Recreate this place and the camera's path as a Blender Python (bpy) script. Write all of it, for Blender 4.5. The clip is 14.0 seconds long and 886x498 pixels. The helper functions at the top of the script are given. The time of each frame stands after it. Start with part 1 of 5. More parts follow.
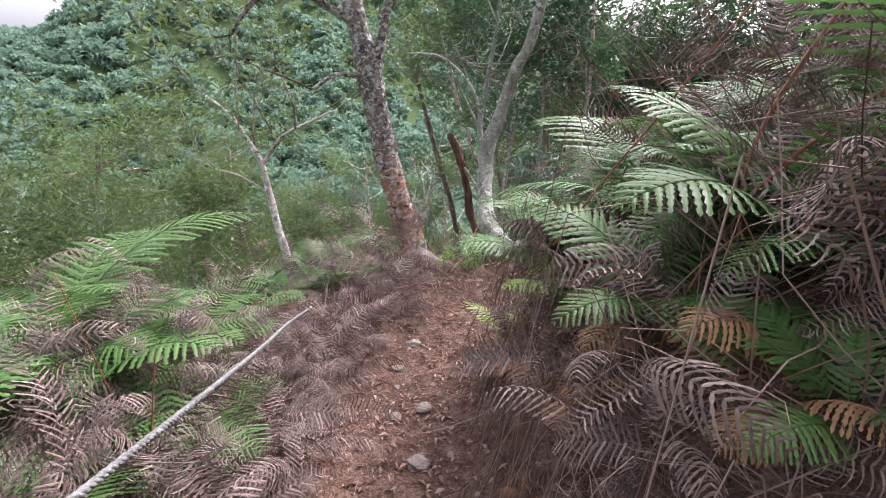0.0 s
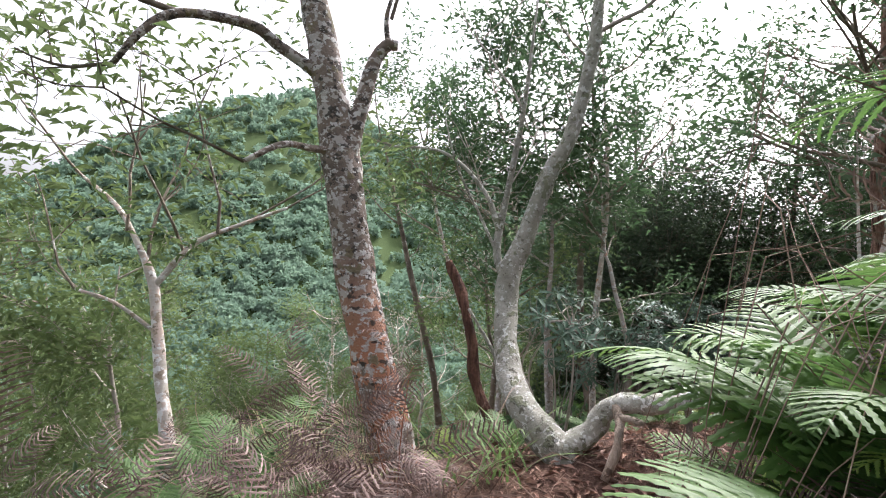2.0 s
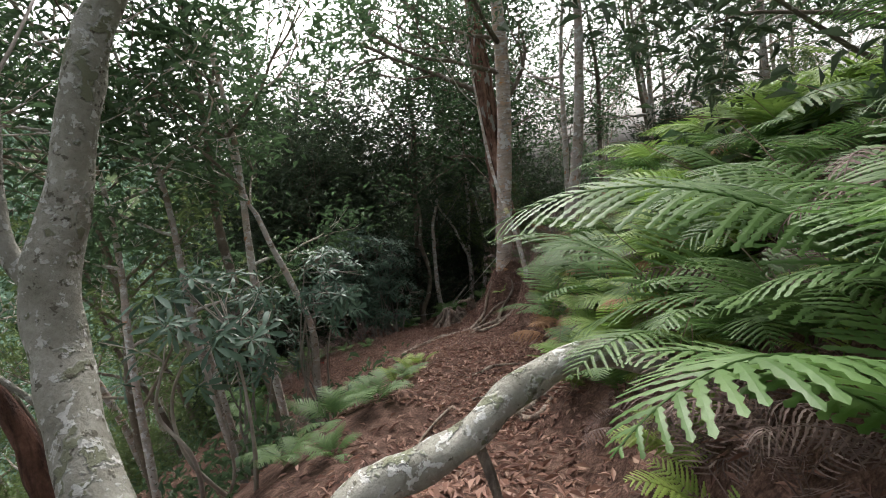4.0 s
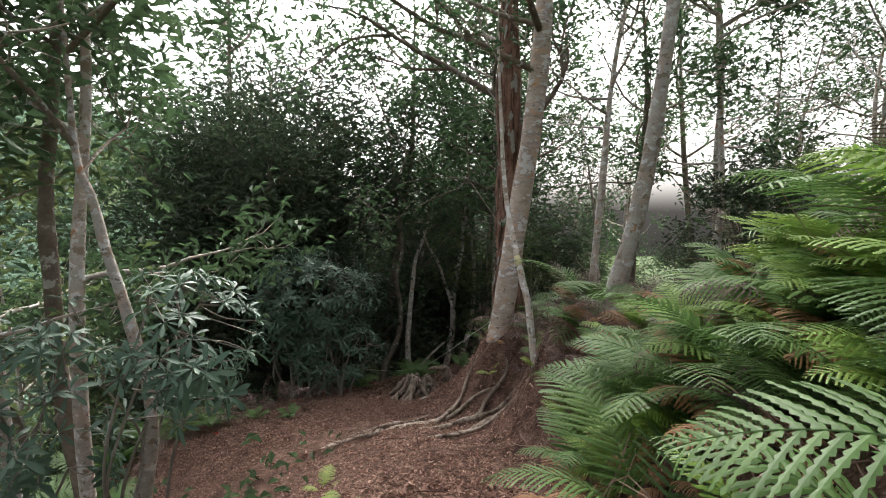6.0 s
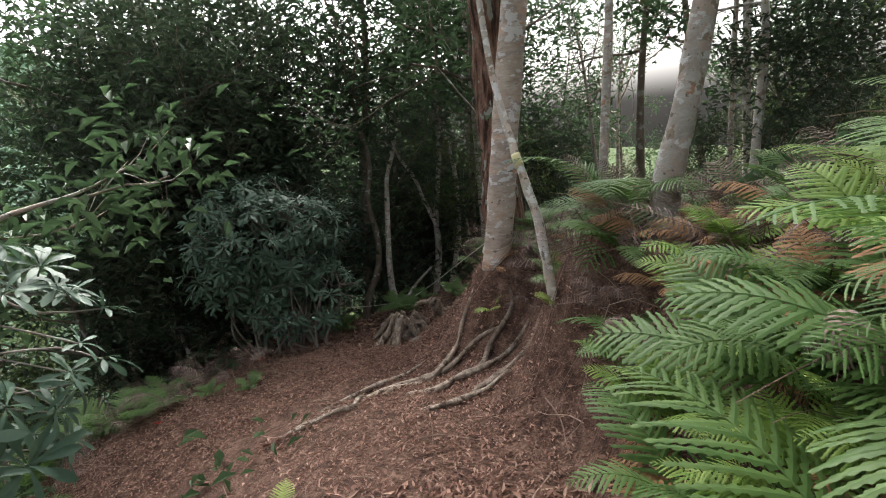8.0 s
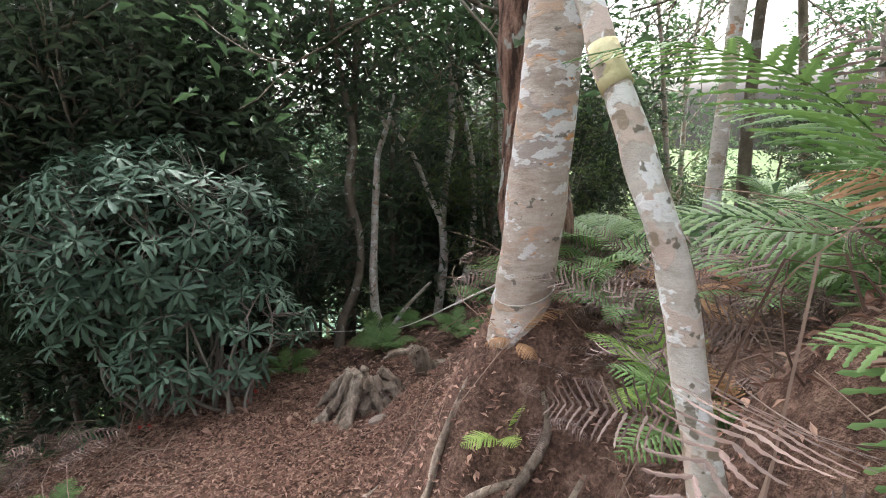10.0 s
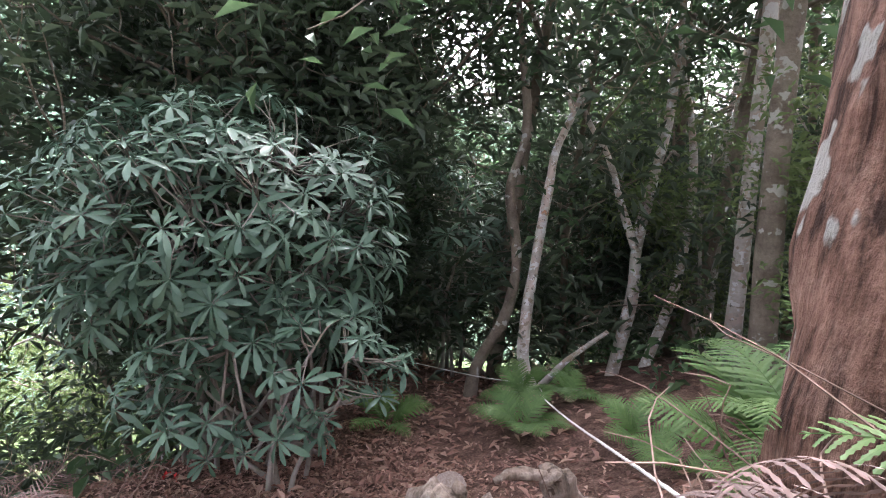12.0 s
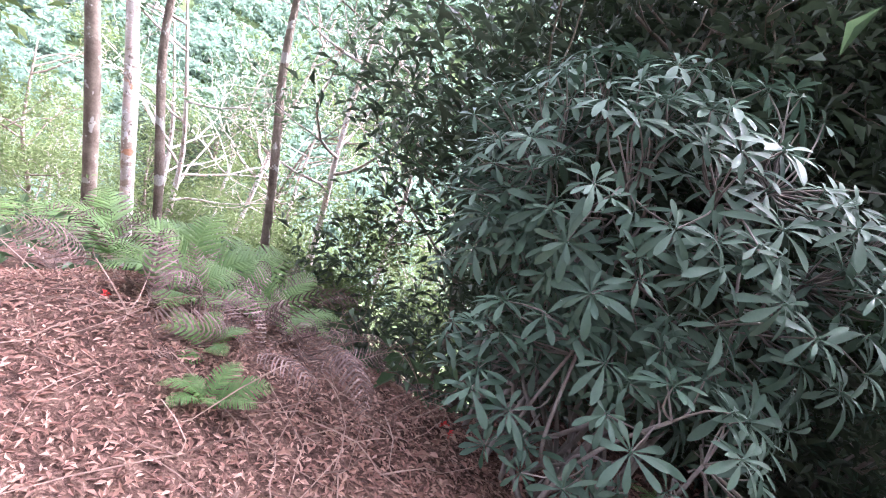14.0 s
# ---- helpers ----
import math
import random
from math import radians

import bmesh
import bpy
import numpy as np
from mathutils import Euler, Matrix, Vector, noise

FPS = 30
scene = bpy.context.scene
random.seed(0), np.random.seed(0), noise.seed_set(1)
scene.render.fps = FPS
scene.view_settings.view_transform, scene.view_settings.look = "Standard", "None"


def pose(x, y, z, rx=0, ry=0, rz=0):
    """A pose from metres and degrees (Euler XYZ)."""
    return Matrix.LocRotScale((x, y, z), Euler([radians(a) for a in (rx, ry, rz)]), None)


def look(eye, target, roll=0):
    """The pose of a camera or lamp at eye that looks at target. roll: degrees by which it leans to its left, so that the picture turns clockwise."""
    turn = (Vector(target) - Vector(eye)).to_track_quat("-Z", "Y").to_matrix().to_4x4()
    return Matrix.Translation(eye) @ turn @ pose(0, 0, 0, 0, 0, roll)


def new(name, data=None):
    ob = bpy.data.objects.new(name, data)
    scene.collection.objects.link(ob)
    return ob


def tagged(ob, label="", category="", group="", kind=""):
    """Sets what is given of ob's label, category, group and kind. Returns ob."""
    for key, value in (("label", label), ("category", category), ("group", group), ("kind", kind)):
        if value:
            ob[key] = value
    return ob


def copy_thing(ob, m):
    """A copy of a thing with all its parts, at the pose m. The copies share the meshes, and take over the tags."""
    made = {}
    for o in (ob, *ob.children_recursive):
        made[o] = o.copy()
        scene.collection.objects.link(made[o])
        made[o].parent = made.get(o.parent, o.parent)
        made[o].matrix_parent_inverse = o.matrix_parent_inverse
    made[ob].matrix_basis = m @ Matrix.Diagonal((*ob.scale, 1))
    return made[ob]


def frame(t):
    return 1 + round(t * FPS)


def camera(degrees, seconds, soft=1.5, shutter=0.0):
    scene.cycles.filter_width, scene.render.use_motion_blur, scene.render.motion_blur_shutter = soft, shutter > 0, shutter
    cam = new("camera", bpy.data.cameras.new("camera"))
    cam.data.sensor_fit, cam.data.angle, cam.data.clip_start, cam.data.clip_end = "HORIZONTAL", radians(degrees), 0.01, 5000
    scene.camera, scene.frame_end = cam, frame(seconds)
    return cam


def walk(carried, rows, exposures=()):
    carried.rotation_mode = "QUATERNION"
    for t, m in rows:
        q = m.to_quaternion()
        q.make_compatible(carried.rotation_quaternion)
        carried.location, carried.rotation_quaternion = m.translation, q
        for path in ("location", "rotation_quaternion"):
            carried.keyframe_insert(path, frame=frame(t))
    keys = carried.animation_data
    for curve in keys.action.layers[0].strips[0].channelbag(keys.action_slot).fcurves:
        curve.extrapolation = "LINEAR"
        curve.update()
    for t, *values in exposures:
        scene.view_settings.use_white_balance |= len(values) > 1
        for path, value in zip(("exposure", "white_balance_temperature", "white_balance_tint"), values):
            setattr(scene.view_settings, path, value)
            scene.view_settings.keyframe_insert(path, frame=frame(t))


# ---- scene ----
import functools

cam = camera(82.2, 14.0, soft=1.05)
walk(cam, [
    (0.0, pose(0.126, 0.011, 1.602, 71.92, 0.81, 0.58)),
    (0.5, pose(-0.019, 0.432, 1.443, 74.15, -0.33, -0.11)),
    (1.0, pose(-0.010, 0.842, 1.322, 73.56, -2.79, 1.69)),
    (1.5, pose(-0.052, 1.341, 1.271, 76.77, -3.39, 1.03)),
    (2.0, pose(-0.077, 1.811, 1.157, 89.90, -1.89, -2.20)),
    (2.5, pose(-0.174, 2.345, 1.123, 86.34, 2.87, -14.03)),
    (3.0, pose(-0.112, 2.764, 1.100, 81.47, 4.53, -28.20)),
    (3.5, pose(0.204, 3.093, 1.079, 83.27, 11.22, -36.27)),
    (3.7, pose(0.286, 3.167, 1.072, 82.26, 11.66, -39.74)),
    (4.4, pose(0.740, 3.700, 1.260, 81.50, 6.50, -42.50)),
    (5.1, pose(1.340, 4.310, 1.360, 83.00, 3.00, -43.50)),
    (5.8, pose(1.933, 4.825, 0.971, 84.85, 1.28, -43.12)),
    (6.0, pose(1.969, 4.966, 0.933, 85.63, -0.46, -41.59)),
    (6.5, pose(2.058, 5.286, 0.940, 86.68, -4.43, -37.83)),
    (7.0, pose(2.294, 5.498, 0.887, 91.27, -3.08, -36.18)),
    (7.5, pose(2.585, 5.621, 0.898, 82.58, 6.12, -41.75)),
    (7.7, pose(2.659, 5.693, 0.848, 77.77, 6.93, -44.55)),
    (8.4, pose(3.200, 6.150, 0.740, 75.50, 5.00, -44.00)),
    (9.1, pose(3.830, 6.650, 0.620, 75.30, 3.80, -42.20)),
    (9.8, pose(4.419, 7.147, 0.498, 75.66, 3.10, -40.88)),
    (10.0, pose(4.535, 7.302, 0.435, 75.10, 3.37, -40.99)),
    (10.5, pose(4.905, 7.658, 0.353, 78.05, 3.15, -36.06)),
    (11.0, pose(5.193, 8.002, 0.278, 79.96, 3.79, -31.20)),
    (11.5, pose(5.389, 8.274, 0.191, 77.86, 4.06, -24.75)),
    (12.0, look((5.538, 8.506, 0.155), (6.172, 10.349, -0.295), -0.5)),
    (12.5, look((5.511, 8.896, 0.052), (5.725, 10.82, -0.452), 7.9)),
    (13.0, look((5.629, 9.069, 0.011), (5.832, 10.969, -0.58), 7.4)),
    (13.5, look((5.567, 9.184, -0.055), (5.216, 11.057, -0.664), 17.4)),
    (14.0, look((5.374, 9.053, -0.134), (4.689, 10.847, -0.693), 22.2)),
], exposures=[(0.0, 1.9, 6000, 19), (1.5, 2.05, 6000, 19), (2.2, 1.65, 6300, 14), (3.0, 1.25, 6400, 12), (3.7, 1.3, 6400, 11), (6.0, 1.75, 6450, 11), (7.7, 1.8, 6400, 11), (9.8, 2.85, 6300, 12), (10.5, 3.05, 6150, 15), (11.2, 3.25, 6100, 15), (12.5, 3.9, 5950, 31), (14.0, 3.8, 5750, 34)])

# ---- sky, sun, exposure ----
SUN_EL, SUN_AZ = 50.0, 40.0
world = bpy.data.worlds.new("overcast_sky")
scene.world = world
world.use_nodes = True
wn = world.node_tree.nodes
sky = wn.new("ShaderNodeTexSky")
sky.sky_type = "NISHITA"
sky.sun_disc = False
sky.sun_elevation, sky.sun_rotation = radians(SUN_EL), radians(SUN_AZ)
sky.air_density, sky.dust_density, sky.ozone_density = 1.0, 8.0, 0.5
pale = wn.new("ShaderNodeHueSaturation")
pale.inputs["Saturation"].default_value = 0.25
world.node_tree.links.new(sky.outputs[0], pale.inputs["Color"])
world.node_tree.links.new(pale.outputs[0], wn["Background"].inputs["Color"])
wn["Background"].inputs["Strength"].default_value = 0.15
sun_data = bpy.data.lights.new("sun", "SUN")
sun_data.energy, sun_data.angle, sun_data.color = 1.2, radians(18), (1.0, 0.96, 0.9)
sun = new("sun", sun_data)
sun.matrix_world = look((0, 0, 30), (-math.sin(radians(SUN_AZ)) * 10, -math.cos(radians(SUN_AZ)) * 10, 30 - 10 * math.tan(radians(SUN_EL))))

# ---- materials ----


def nodes_of(name):
    m = bpy.data.materials.new(name)
    m.use_nodes = True
    return m, m.node_tree.nodes, m.node_tree.links


def ramp_of(nn, stops):
    rmp = nn.new("ShaderNodeValToRGB")
    el = rmp.color_ramp.elements
    while len(el) < len(stops):
        el.new(0.5)
    for e, (p, c) in zip(el, stops):
        e.position, e.color = p, (*c, 1)
    return rmp


def noise_of(nn, ll, coord, scale, detail=4.0, stretch=None, rough=0.6):
    tex = nn.new("ShaderNodeTexNoise")
    tex.inputs["Scale"].default_value, tex.inputs["Detail"].default_value, tex.inputs["Roughness"].default_value = scale, detail, rough
    if stretch:
        mp = nn.new("ShaderNodeMapping")
        mp.inputs["Scale"].default_value = stretch
        ll.new(coord, mp.inputs["Vector"])
        coord = mp.outputs[0]
    ll.new(coord, tex.inputs["Vector"])
    return tex.outputs["Fac"]


def mix_of(nn, ll, fac, a, b, kind="MIX"):
    mx = nn.new("ShaderNodeMix")
    mx.data_type, mx.blend_type = "RGBA", kind
    for socket, value in ((mx.inputs[0], fac), (mx.inputs[6], a), (mx.inputs[7], b)):
        if isinstance(value, bpy.types.NodeSocket):
            ll.new(value, socket)
        elif isinstance(value, tuple):
            socket.default_value = (*value, 1)
        else:
            socket.default_value = value
    return mx.outputs[2]


def math_of(nn, ll, op, a, b, clamp=False):
    mt = nn.new("ShaderNodeMath")
    mt.operation, mt.use_clamp = op, clamp
    for socket, value in zip(mt.inputs, (a, b)):
        if isinstance(value, bpy.types.NodeSocket):
            ll.new(value, socket)
        else:
            socket.default_value = value
    return mt.outputs[0]


def bump_of(nn, ll, height, strength, dist, bsdf):
    bp = nn.new("ShaderNodeBump")
    bp.inputs["Strength"].default_value, bp.inputs["Distance"].default_value = strength, dist
    ll.new(height, bp.inputs["Height"])
    ll.new(bp.outputs[0], bsdf.inputs["Normal"])


def leafy(name, dark, mid, light, rough=0.45, glow=0.35, scale=3.0, vary=0.45, spots=None):
    """Leaf surface: colour per leaf, veins of noise, light passing through."""
    m, nn, ll = nodes_of(name)
    bsdf, out = nn["Principled BSDF"], nn["Material Output"]
    co = nn.new("ShaderNodeTexCoord").outputs["Object"]
    geo = nn.new("ShaderNodeNewGeometry").outputs["Random Per Island"]
    obj = nn.new("ShaderNodeObjectInfo").outputs["Random"]
    mixv = math_of(nn, ll, "ADD", math_of(nn, ll, "MULTIPLY", geo, vary), math_of(nn, ll, "MULTIPLY", obj, 0.2))
    big = noise_of(nn, ll, co, scale)
    fac = math_of(nn, ll, "ADD", mixv, math_of(nn, ll, "MULTIPLY", big, 1.0 - vary - 0.2), True)
    stops = [(0.12, dark), (0.5, mid), (0.88, light)]
    col = ramp_of(nn, stops)
    ll.new(fac, col.inputs[0])
    fine = noise_of(nn, ll, co, 60.0, 3.0)
    colour = mix_of(nn, ll, 0.35, col.outputs[0], mix_of(nn, ll, fine, dark, light))
    if spots:
        sp = ramp_of(nn, [(0.60, (0, 0, 0)), (0.68, (1, 1, 1))])
        ll.new(noise_of(nn, ll, co, 14.0, 2.0), sp.inputs[0])
        colour = mix_of(nn, ll, math_of(nn, ll, "MULTIPLY", sp.outputs[0], 0.7), colour, spots)
    ll.new(colour, bsdf.inputs["Base Color"])
    bsdf.inputs["Roughness"].default_value = rough
    bsdf.inputs["Specular IOR Level"].default_value = 0.4
    bump_of(nn, ll, fine, 0.15, 0.004, bsdf)
    tr = nn.new("ShaderNodeBsdfTranslucent")
    ll.new(colour, tr.inputs["Color"])
    ms = nn.new("ShaderNodeMixShader")
    ms.inputs[0].default_value = glow
    ll.new(bsdf.outputs[0], ms.inputs[1])
    ll.new(tr.outputs[0], ms.inputs[2])
    ll.new(ms.outputs[0], out.inputs["Surface"])
    return m


def bark(name, c1, c2, c3, patches=(), rings=0.0, ridges=0.0, rough=0.85, bump=0.5):
    """Bark: two scales of grain, lichen patches (colour, scale, threshold, stretch, from z, to z), rings round it or ridges along it."""
    m, nn, ll = nodes_of(name)
    bsdf = nn["Principled BSDF"]
    co = nn.new("ShaderNodeTexCoord").outputs["Object"]
    obj = nn.new("ShaderNodeObjectInfo").outputs["Random"]
    big = noise_of(nn, ll, co, 6.0)
    fine = noise_of(nn, ll, co, 55.0, 6.0, None, 0.7)
    fac = math_of(nn, ll, "ADD", math_of(nn, ll, "MULTIPLY", big, 0.65), math_of(nn, ll, "MULTIPLY", fine, 0.35))
    col = ramp_of(nn, [(0.33, c1), (0.5, c2), (0.66, c3)])
    ll.new(fac, col.inputs[0])
    colour, height = col.outputs[0], fine
    if rings:
        rg = noise_of(nn, ll, co, 5.0, 6.0, (0.4, 0.4, 1.9), 0.75)
        rr = ramp_of(nn, [(0.4, (0.62, 0.58, 0.54)), (0.5, (1, 1, 1)), (0.6, (0.8, 0.72, 0.66))])
        ll.new(rg, rr.inputs[0])
        colour = mix_of(nn, ll, rings, colour, rr.outputs[0], "MULTIPLY")
        height = math_of(nn, ll, "ADD", height, math_of(nn, ll, "MULTIPLY", rg, 0.8))
    if ridges:
        rd = noise_of(nn, ll, co, 22.0, 5.0, (1.0, 1.0, 0.12), 0.7)
        rr = ramp_of(nn, [(0.38, (0.12, 0.1, 0.09)), (0.5, (0.8, 0.75, 0.7)), (0.62, (1.3, 1.25, 1.2))])
        ll.new(rd, rr.inputs[0])
        colour = mix_of(nn, ll, ridges, colour, rr.outputs[0], "MULTIPLY")
        height = math_of(nn, ll, "ADD", height, math_of(nn, ll, "MULTIPLY", rd, 2.5))
    sep = nn.new("ShaderNodeSeparateXYZ")
    ll.new(co, sep.inputs[0])
    for pc, sc, th, stretch, z0, z1 in patches:
        n1 = noise_of(nn, ll, co, sc, 3.5, stretch, 0.62)
        ed = ramp_of(nn, [(th, (0, 0, 0)), (th + 0.025, (1, 1, 1))])
        ll.new(n1, ed.inputs[0])
        mask = ed.outputs[0]
        if z1 > z0:
            lo = nn.new("ShaderNodeMapRange")
            lo.inputs["From Min"].default_value, lo.inputs["From Max"].default_value = z0 - 0.15, z0 + 0.15
            hi = nn.new("ShaderNodeMapRange")
            hi.inputs["From Min"].default_value, hi.inputs["From Max"].default_value = z1 + 0.3, z1 - 0.3
            ll.new(sep.outputs[2], lo.inputs[0])
            ll.new(sep.outputs[2], hi.inputs[0])
            mask = math_of(nn, ll, "MULTIPLY", mask, math_of(nn, ll, "MULTIPLY", lo.outputs[0], hi.outputs[0]))
        shade = mix_of(nn, ll, math_of(nn, ll, "MULTIPLY", fine, 0.5), pc, tuple(v * 0.6 for v in pc))
        colour = mix_of(nn, ll, math_of(nn, ll, "MULTIPLY", mask, 0.9), colour, shade)
        height = math_of(nn, ll, "ADD", height, math_of(nn, ll, "MULTIPLY", mask, 0.35))
    tint = nn.new("ShaderNodeHueSaturation")
    ll.new(math_of(nn, ll, "ADD", math_of(nn, ll, "MULTIPLY", obj, 0.5), 0.75), tint.inputs["Value"])
    ll.new(colour, tint.inputs["Color"])
    ll.new(tint.outputs[0], bsdf.inputs["Base Color"])
    bsdf.inputs["Roughness"].default_value = rough
    bsdf.inputs["Specular IOR Level"].default_value = 0.2
    bump_of(nn, ll, height, bump, 0.02, bsdf)
    return m


def plain(name, c1, c2, scale=8.0, rough=0.8, bump=0.3, metal=0.0, island=0.0):
    m, nn, ll = nodes_of(name)
    bsdf = nn["Principled BSDF"]
    co = nn.new("ShaderNodeTexCoord").outputs["Object"]
    a, b = noise_of(nn, ll, co, scale), noise_of(nn, ll, co, scale * 9, 5.0)
    f = math_of(nn, ll, "ADD", math_of(nn, ll, "MULTIPLY", a, 0.6), math_of(nn, ll, "MULTIPLY", b, 0.4))
    if island:
        geo = nn.new("ShaderNodeNewGeometry").outputs["Random Per Island"]
        f = math_of(nn, ll, "ADD", math_of(nn, ll, "MULTIPLY", f, 1 - island), math_of(nn, ll, "MULTIPLY", geo, island))
    lo, hi = (0.05, 0.95) if island > 0.4 else (0.35, 0.65)
    rmp = ramp_of(nn, [(lo, c1), (hi, c2)])
    ll.new(f, rmp.inputs[0])
    ll.new(rmp.outputs[0], bsdf.inputs["Base Color"])
    bsdf.inputs["Roughness"].default_value, bsdf.inputs["Metallic"].default_value = rough, metal
    bsdf.inputs["Specular IOR Level"].default_value = 0.25
    bump_of(nn, ll, b, bump, 0.01, bsdf)
    return m


def soil(name):
    """Trodden earth, dark humus and leaf crumbs."""
    m, nn, ll = nodes_of(name)
    bsdf = nn["Principled BSDF"]
    co = nn.new("ShaderNodeTexCoord").outputs["Object"]
    big, mid, fine = noise_of(nn, ll, co, 0.9, 5.0), noise_of(nn, ll, co, 9.0, 6.0, None, 0.7), noise_of(nn, ll, co, 70.0, 4.0, None, 0.7)
    f = math_of(nn, ll, "ADD", math_of(nn, ll, "MULTIPLY", mid, 0.55), math_of(nn, ll, "MULTIPLY", fine, 0.45))
    rmp = ramp_of(nn, [(0.36, (0.035, 0.022, 0.018)), (0.48, (0.105, 0.062, 0.048)), (0.58, (0.20, 0.125, 0.095)), (0.68, (0.30, 0.21, 0.165))])
    ll.new(f, rmp.inputs[0])
    green = ramp_of(nn, [(0.3, (0.02, 0.03, 0.015)), (0.5, (0.05, 0.075, 0.028)), (0.7, (0.10, 0.14, 0.05))])
    ll.new(f, green.inputs[0])
    # grass-grown and wooded slopes away from the trodden ridge
    dist = nn.new("ShaderNodeVectorMath")
    dist.operation = "DISTANCE"
    dist.inputs[1].default_value = (3.0, 6.0, -1.0)
    ll.new(co, dist.inputs[0])
    mr = nn.new("ShaderNodeMapRange")
    mr.inputs["From Min"].default_value, mr.inputs["From Max"].default_value = 11.0, 22.0
    ll.new(math_of(nn, ll, "ADD", dist.outputs["Value"], math_of(nn, ll, "MULTIPLY", big, 6.0)), mr.inputs[0])
    ll.new(mix_of(nn, ll, mr.outputs[0], rmp.outputs[0], green.outputs[0]), bsdf.inputs["Base Color"])
    bsdf.inputs["Roughness"].default_value = 0.95
    bsdf.inputs["Specular IOR Level"].default_value = 0.1
    bump_of(nn, ll, math_of(nn, ll, "ADD", math_of(nn, ll, "MULTIPLY", mid, 2.0), fine), 0.8, 0.03, bsdf)
    return m


M_SOIL = soil("forest_soil")
M_OA = bark("lichen_bark", (0.10, 0.085, 0.07), (0.19, 0.15, 0.125), (0.27, 0.22, 0.18),
            [((0.48, 0.22, 0.13), 5.0, 0.42, (1, 1, 0.6), 0.0, 1.2), ((0.50, 0.47, 0.44), 15.0, 0.53, (1, 1, 1.4), 0, 0),
             ((0.05, 0.045, 0.04), 19.0, 0.57, (1, 1, 1.3), 0, 0), ((0.66, 0.65, 0.63), 23.0, 0.57, (1, 1, 1.3), 0, 0), ((0.20, 0.17, 0.10), 7.0, 0.62, None, 0, 0)], bump=0.7)
M_WC = bark("pale_lichen_bark", (0.19, 0.185, 0.15), (0.34, 0.33, 0.28), (0.48, 0.47, 0.42),
            [((0.56, 0.56, 0.52), 9.0, 0.56, None, 0, 0), ((0.20, 0.21, 0.13), 9.0, 0.57, None, 0, 0), ((0.13, 0.12, 0.09), 20.0, 0.62, None, 0, 0), ((0.68, 0.68, 0.65), 26.0, 0.57, None, 0, 0)], bump=0.9)
M_BAND = bark("ringed_smooth_bark", (0.34, 0.27, 0.22), (0.45, 0.38, 0.33), (0.53, 0.46, 0.41),
              [((0.36, 0.30, 0.27), 3.2, 0.55, (1, 1, 2.2), 0, 0), ((0.52, 0.36, 0.26), 5.0, 0.57, (1, 1, 2.6), 0, 0), ((0.66, 0.64, 0.63), 7.0, 0.565, (1, 1, 2.0), 0, 0),
               ((0.55, 0.26, 0.10), 6.0, 0.645, (1, 1, 2.4), 0, 0), ((0.15, 0.13, 0.11), 15.0, 0.64, (1, 1, 1.6), 0, 0), ((0.50, 0.54, 0.56), 9.0, 0.63, (1, 1, 1.5), 0, 0)], rings=0.85, rough=0.75, bump=0.35)
M_WHITE = bark("whitish_bark", (0.30, 0.26, 0.22), (0.44, 0.40, 0.36), (0.54, 0.51, 0.47),
               [((0.50, 0.40, 0.34), 7.0, 0.52, (1, 1, 1.2), 0, 0), ((0.68, 0.67, 0.66), 13.0, 0.56, (1, 1, 1.3), 0, 0), ((0.28, 0.22, 0.16), 9.0, 0.58, (1, 1, 1.3), 0, 0), ((0.15, 0.13, 0.10), 22.0, 0.63, None, 0, 0), ((0.45, 0.22, 0.12), 6.0, 0.67, None, 0, 0)], rings=0.4, bump=0.4)
M_ROUGH = bark("furrowed_red_brown_bark", (0.13, 0.075, 0.055), (0.22, 0.13, 0.10), (0.31, 0.21, 0.17),
               [((0.42, 0.42, 0.38), 6.0, 0.60, (1, 1, 0.5), 0, 0)], ridges=0.9, bump=1.0)
M_BROWN = bark("brown_grey_bark", (0.085, 0.066, 0.05), (0.16, 0.13, 0.10), (0.25, 0.21, 0.17),
               [((0.42, 0.41, 0.37), 7.0, 0.60, None, 0, 0)], bump=0.6)
M_TWIG = bark("grey_twig_bark", (0.15, 0.13, 0.11), (0.26, 0.23, 0.20), (0.36, 0.33, 0.29), [], bump=0.3)
M_DEADWOOD = bark("rotten_red_wood", (0.05, 0.03, 0.024), (0.115, 0.06, 0.045), (0.20, 0.11, 0.085), [], ridges=0.7, bump=0.9)
M_ROOT = bark("weathered_root_wood", (0.20, 0.15, 0.12), (0.33, 0.27, 0.22), (0.45, 0.39, 0.33), [((0.12, 0.085, 0.065), 9.0, 0.6, None, 0, 0)], ridges=0.5, bump=0.9)
M_LEAF_A = leafy("glossy_forest_leaf", (0.028, 0.058, 0.026), (0.06, 0.112, 0.05), (0.11, 0.175, 0.08), 0.4, 0.42)
M_LEAF_B = leafy("light_forest_leaf", (0.06, 0.10, 0.035), (0.115, 0.165, 0.06), (0.20, 0.25, 0.10), 0.5, 0.45)
M_LEAF_C = leafy("dark_thicket_leaf", (0.022, 0.038, 0.022), (0.045, 0.07, 0.038), (0.085, 0.115, 0.065), 0.35, 0.3)
M_ROSETTE = leafy("leathery_rosette_leaf", (0.045, 0.09, 0.062), (0.075, 0.14, 0.09), (0.13, 0.20, 0.135), 0.50, 0.22, 1.5)
